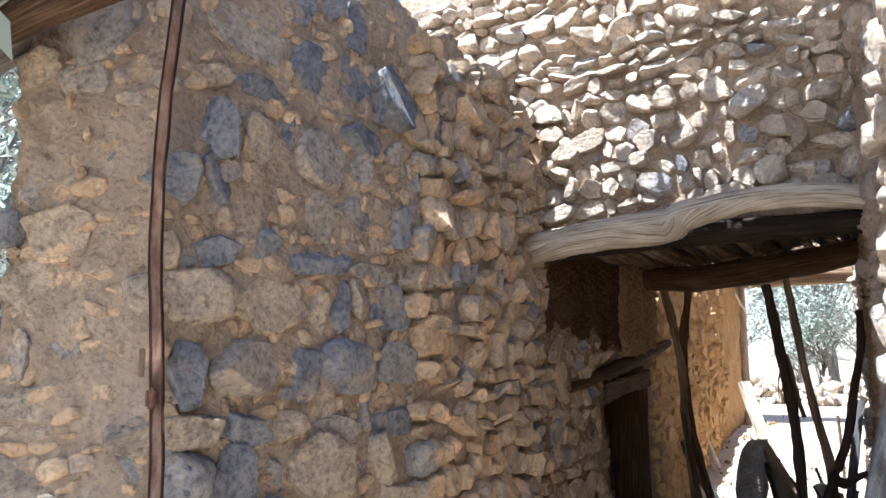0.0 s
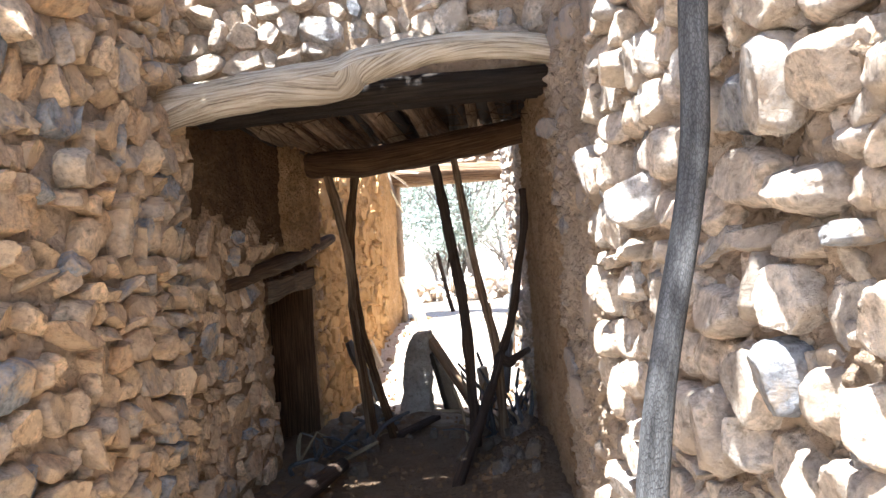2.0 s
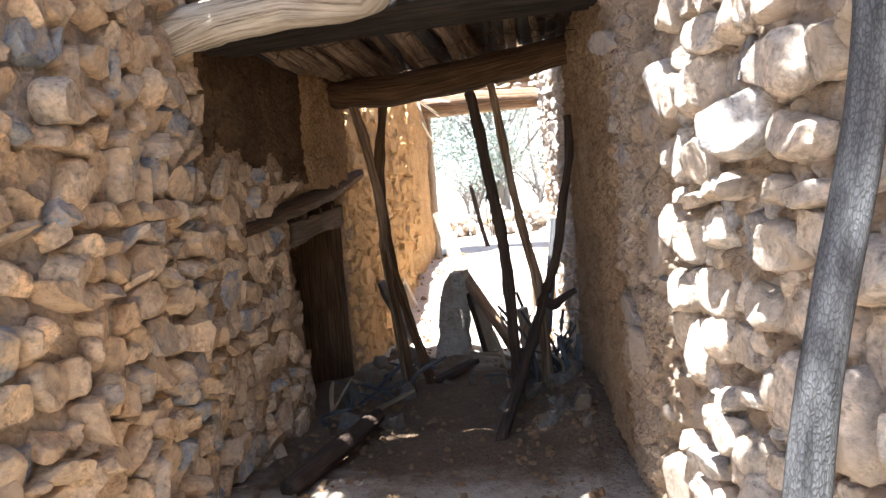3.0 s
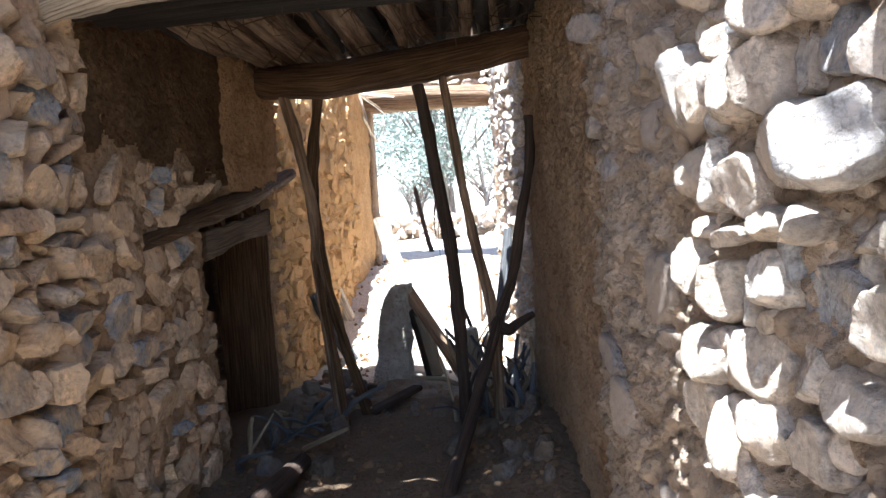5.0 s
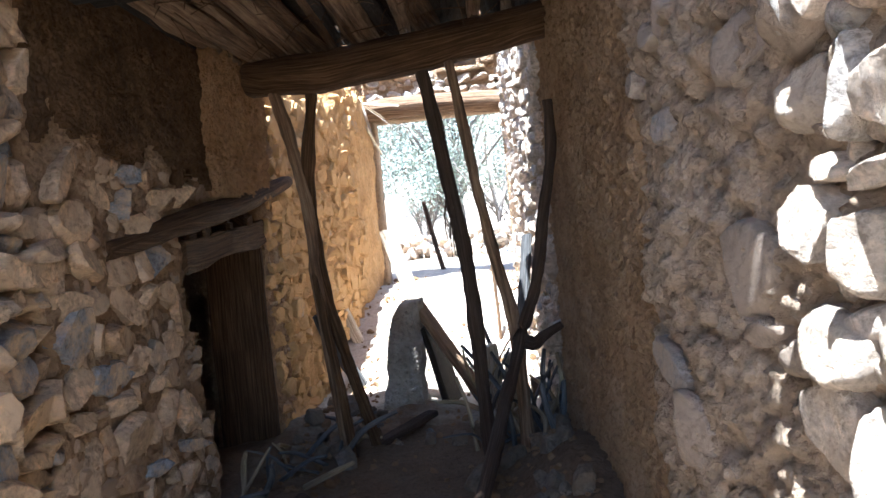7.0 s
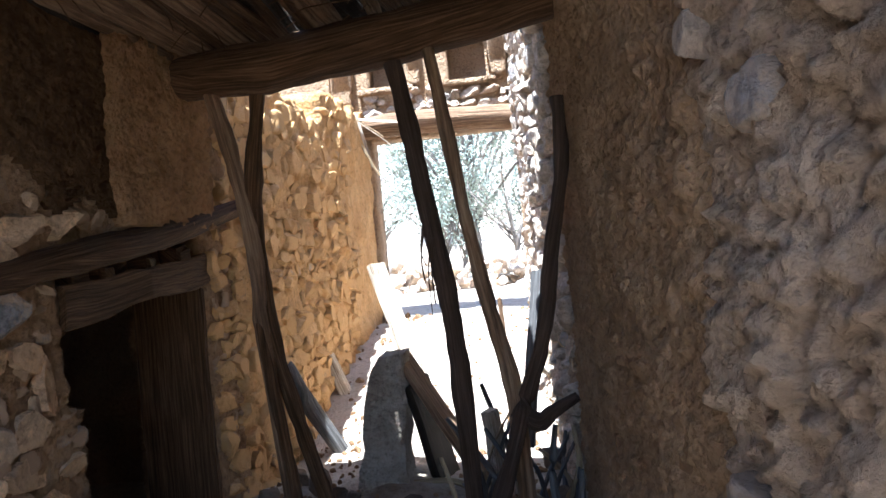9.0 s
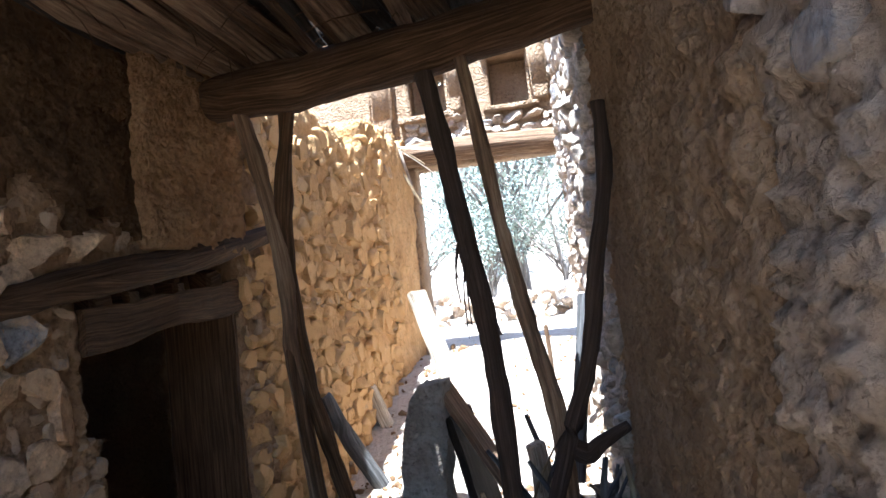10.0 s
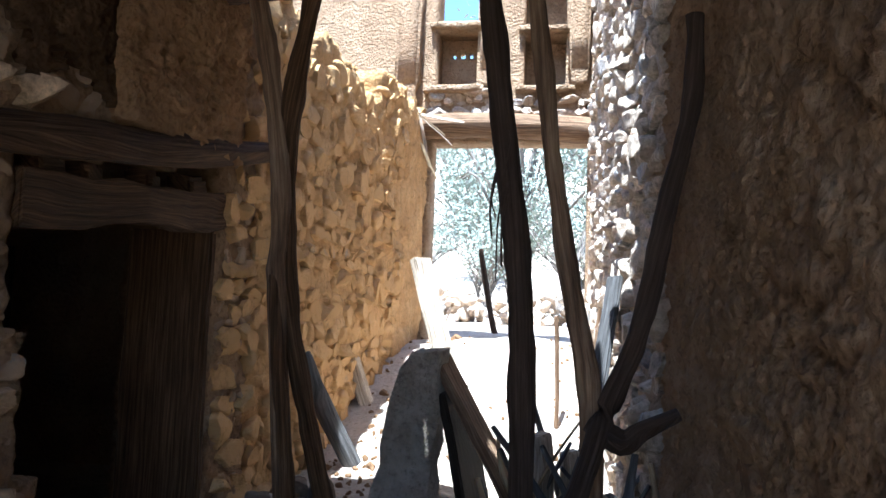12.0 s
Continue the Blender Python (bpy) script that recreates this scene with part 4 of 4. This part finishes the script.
shrub_a = plant("shrub", 1, 0.06, 1.3, 2.3, 16, 1500, 0.05, "pale dusty shrub with tangled bare twigs", "shrub", (0.4, 19.0, ground_z(0.4, 19)))
shrub_b = plant("shrub", 2, 0.05, 1.6, 2.9, 18, 2200, 0.055, "pale dusty shrub with thin grey-green leaves", "shrub", (1.8, 22.0, ground_z(1.8, 22)))
tree_a = plant("tree", 3, 0.13, 2.2, 4.6, 20, 4200, 0.06, "small grey-green thorn tree on the slope", "tree", (-0.6, 25.0, ground_z(-0.6, 25)))
rng = random.Random(77)
for k in range(46):
    if k < 32:
        y = rng.uniform(17.5, 44)
        x = 0.7 + rng.uniform(-1, 1) * (1.2 + (y - 12) * 0.22)
    else:
        x = rng.uniform(-16, -3.5)
        y = rng.uniform(2.6, 9) + (-x) * 0.25
    src = (shrub_a, shrub_b, tree_a)[rng.randrange(3)]
    sc = rng.uniform(0.7, 1.25)
    c = copy_thing(src, Matrix.Identity(4))
    c.matrix_local = Matrix.LocRotScale((x, y, ground_z(x, y) - 0.05), Euler((0, 0, rng.uniform(0, 6.28))), (sc, sc, sc * rng.uniform(0.85, 1.15)))
    c["group"] = "scrub on the slopes"
for o in (shrub_a, shrub_b, tree_a):
    o["group"] = "scrub on the slopes"
# an added tree, out of view, whose leaf clumps shade and dapple the lane
SHADE_CLUMPS = [(1.75, 4.95, 5.0, 0.42, 1700), (1.8, 4.3, 5.0, 0.36, 1500), (0.5, 4.5, 5.0, 0.5, 2000), (1.1, 4.45, 5.0, 0.45, 2000), (1.4, 5.9, 5.6, 0.6, 160), (-0.75, 1.7, 5.1, 0.65, 2500), (1.78, 2.45, 5.0, 0.3, 700)]
plant("tree", 9, 0.16, 1.2, 5.0, 5, 300, 0.1, "unseen thorn tree added to shade and dapple the lane", "tree", (-1.2, 1.2, 0), (0.2, 0.6), SHADE_CLUMPS)

# rubble wall far beyond the doorway
far_rubble = tagged(new("rubble_wall"), "low dry rubble wall among the shrubs", "wall", kind="structure")
jv, jf, n = [], [], 0
for k in range(420):
    v, f = SMALL[rng.randrange(20)]
    r = rng.uniform(0.04, 0.12)
    x, h = rng.uniform(-2.5, 3.5), rng.random() ** 1.5
    y = 17.0 + rng.gauss(0, 0.2)
    m = np.array(Matrix.LocRotScale((x, y, ground_z(x, y) + h * 0.5), Euler((rng.uniform(0, 6), rng.uniform(0, 6), 0)), Vector((r * 1.3, r, r * 0.8))))
    jv.append(v @ m[:3, :3].T + m[:3, 3])
    jf.extend(tuple(i + n for i in q) for q in f)
    n += len(v)
tagged(mesh_ob("small_stones", np.concatenate(jv), jf, M_PALE_J, far_rubble), kind="stuff")

# ---- courses of stone ----
lay(wall_left_outer, 1, (0.26, 0.22), M_MIX, M_MIX_J, 0.0, 2.3, depth=0.1, proud=0.034, gap=0.035, vary=0.6, skip=0.16, flat=0.7, rounded=0.15, near=(0, 2.3, 0.7, 3.7), cap=170, keep=lambda s, z: not 0.36 < s < 0.66)
lay(wall_left_outer, 2, (0.15, 0.14), M_TAN, M_TAN_J, 2.1, 4.25, depth=0.13, proud=0.07, gap=0.006, vary=0.65, tilt=0.3, flat=0.55, rounded=0.1, near=(2.1, 4.4, 0.6, 3.2), cap=280)
lay(wall_right_outer, 3, (0.15, 0.14), M_PALE, M_PALE_J, 1.12, 5.2, depth=0.09, proud=0.06, gap=0.03, vary=0.6, tilt=0.16, flat=0.1, rounded=0.9, near=(0.7, 4.6, 0.3, 2.8), cap=300)
lay(wall_right_outer, 4, (0.2, 0.17), M_GRSTO, M_GRST, 0.05, 1.2, depth=0.07, proud=0.024, gap=0.03, vary=0.6, skip=0.74, flat=0.5, rounded=0.4, near=(0, 0.8, 0.2, 2.6), cap=60)
lay(wall_front, 5, (0.16, 0.125), M_PALE, M_PALE_J, z0=2.64, depth=0.11, proud=0.075, gap=0.02, vary=0.6, tilt=0.22, flat=0.35, rounded=0.5, near=(2.0, 5.1, 2.6, 4.3), cap=290)
lay(wall_left_inner, 6, (0.2, 0.16), M_TAN, M_TAN_J, 0.0, 1.3, z1=1.75, depth=0.07, proud=0.026, gap=0.006, vary=0.6, skip=0.06, tilt=0.35, flat=0.95, cap=170)
lay(wall_left_inner, 7, (0.17, 0.12), M_OCH, M_OCH_J, 2.27, 2.72, z1=2.0, depth=0.09, proud=0.03, gap=0.005, tilt=0.2, flat=0.5, cap=70)
lay(wall_right_inner, 8, (0.2, 0.16), M_BRST, M_BRST, 0.9, 2.34, depth=0.08, proud=0.0, gap=0.05, skip=0.9, flat=0.4, rounded=0.4, cap=120)
lay(wall_left_far, 9, (0.14, 0.11), M_OCH, M_OCH_J, 0.0, 3.0, depth=0.08, proud=0.024, gap=0.006, skip=0.15, flat=0.4, rounded=0.3, near=(0, 2.6, 0.3, 2.4), cap=280)
lay(wall_right_far, 10, (0.15, 0.12), M_PALE, M_PALE_J, 0.6, 4.2, depth=0.09, proud=0.04, gap=0.01, rounded=0.5, near=(1.5, 4.2, 0.5, 3), cap=150)
lay(wall_far, 11, (0.16, 0.12), M_PALE, M_PALE_J, 2.7, 4.4, z0=2.98, z1=3.24, depth=0.12, proud=0.07, gap=0.01, rounded=0.5, cap=60)
lay(wall_left_outer, 12, (0.085, 0.07), M_TAN, M_TAN_J, 0.0, 2.3, depth=0.04, proud=0.006, gap=0.01, vary=0.6, skip=0.6, rounded=0.5, cap=0)
lay(wall_left_inner, 13, (0.08, 0.07), M_TAN, M_MUDST, 0.0, 2.7, z1=1.8, depth=0.04, proud=0.004, gap=0.01, vary=0.6, skip=0.5, rounded=0.5, cap=0)
lay(wall_right_outer, 18, (0.075, 0.065), M_PALE, M_PALE_J, 1.2, 4.6, depth=0.04, proud=0.012, gap=0.008, vary=0.7, skip=0.45, rounded=0.6, tilt=0.5, cap=0)
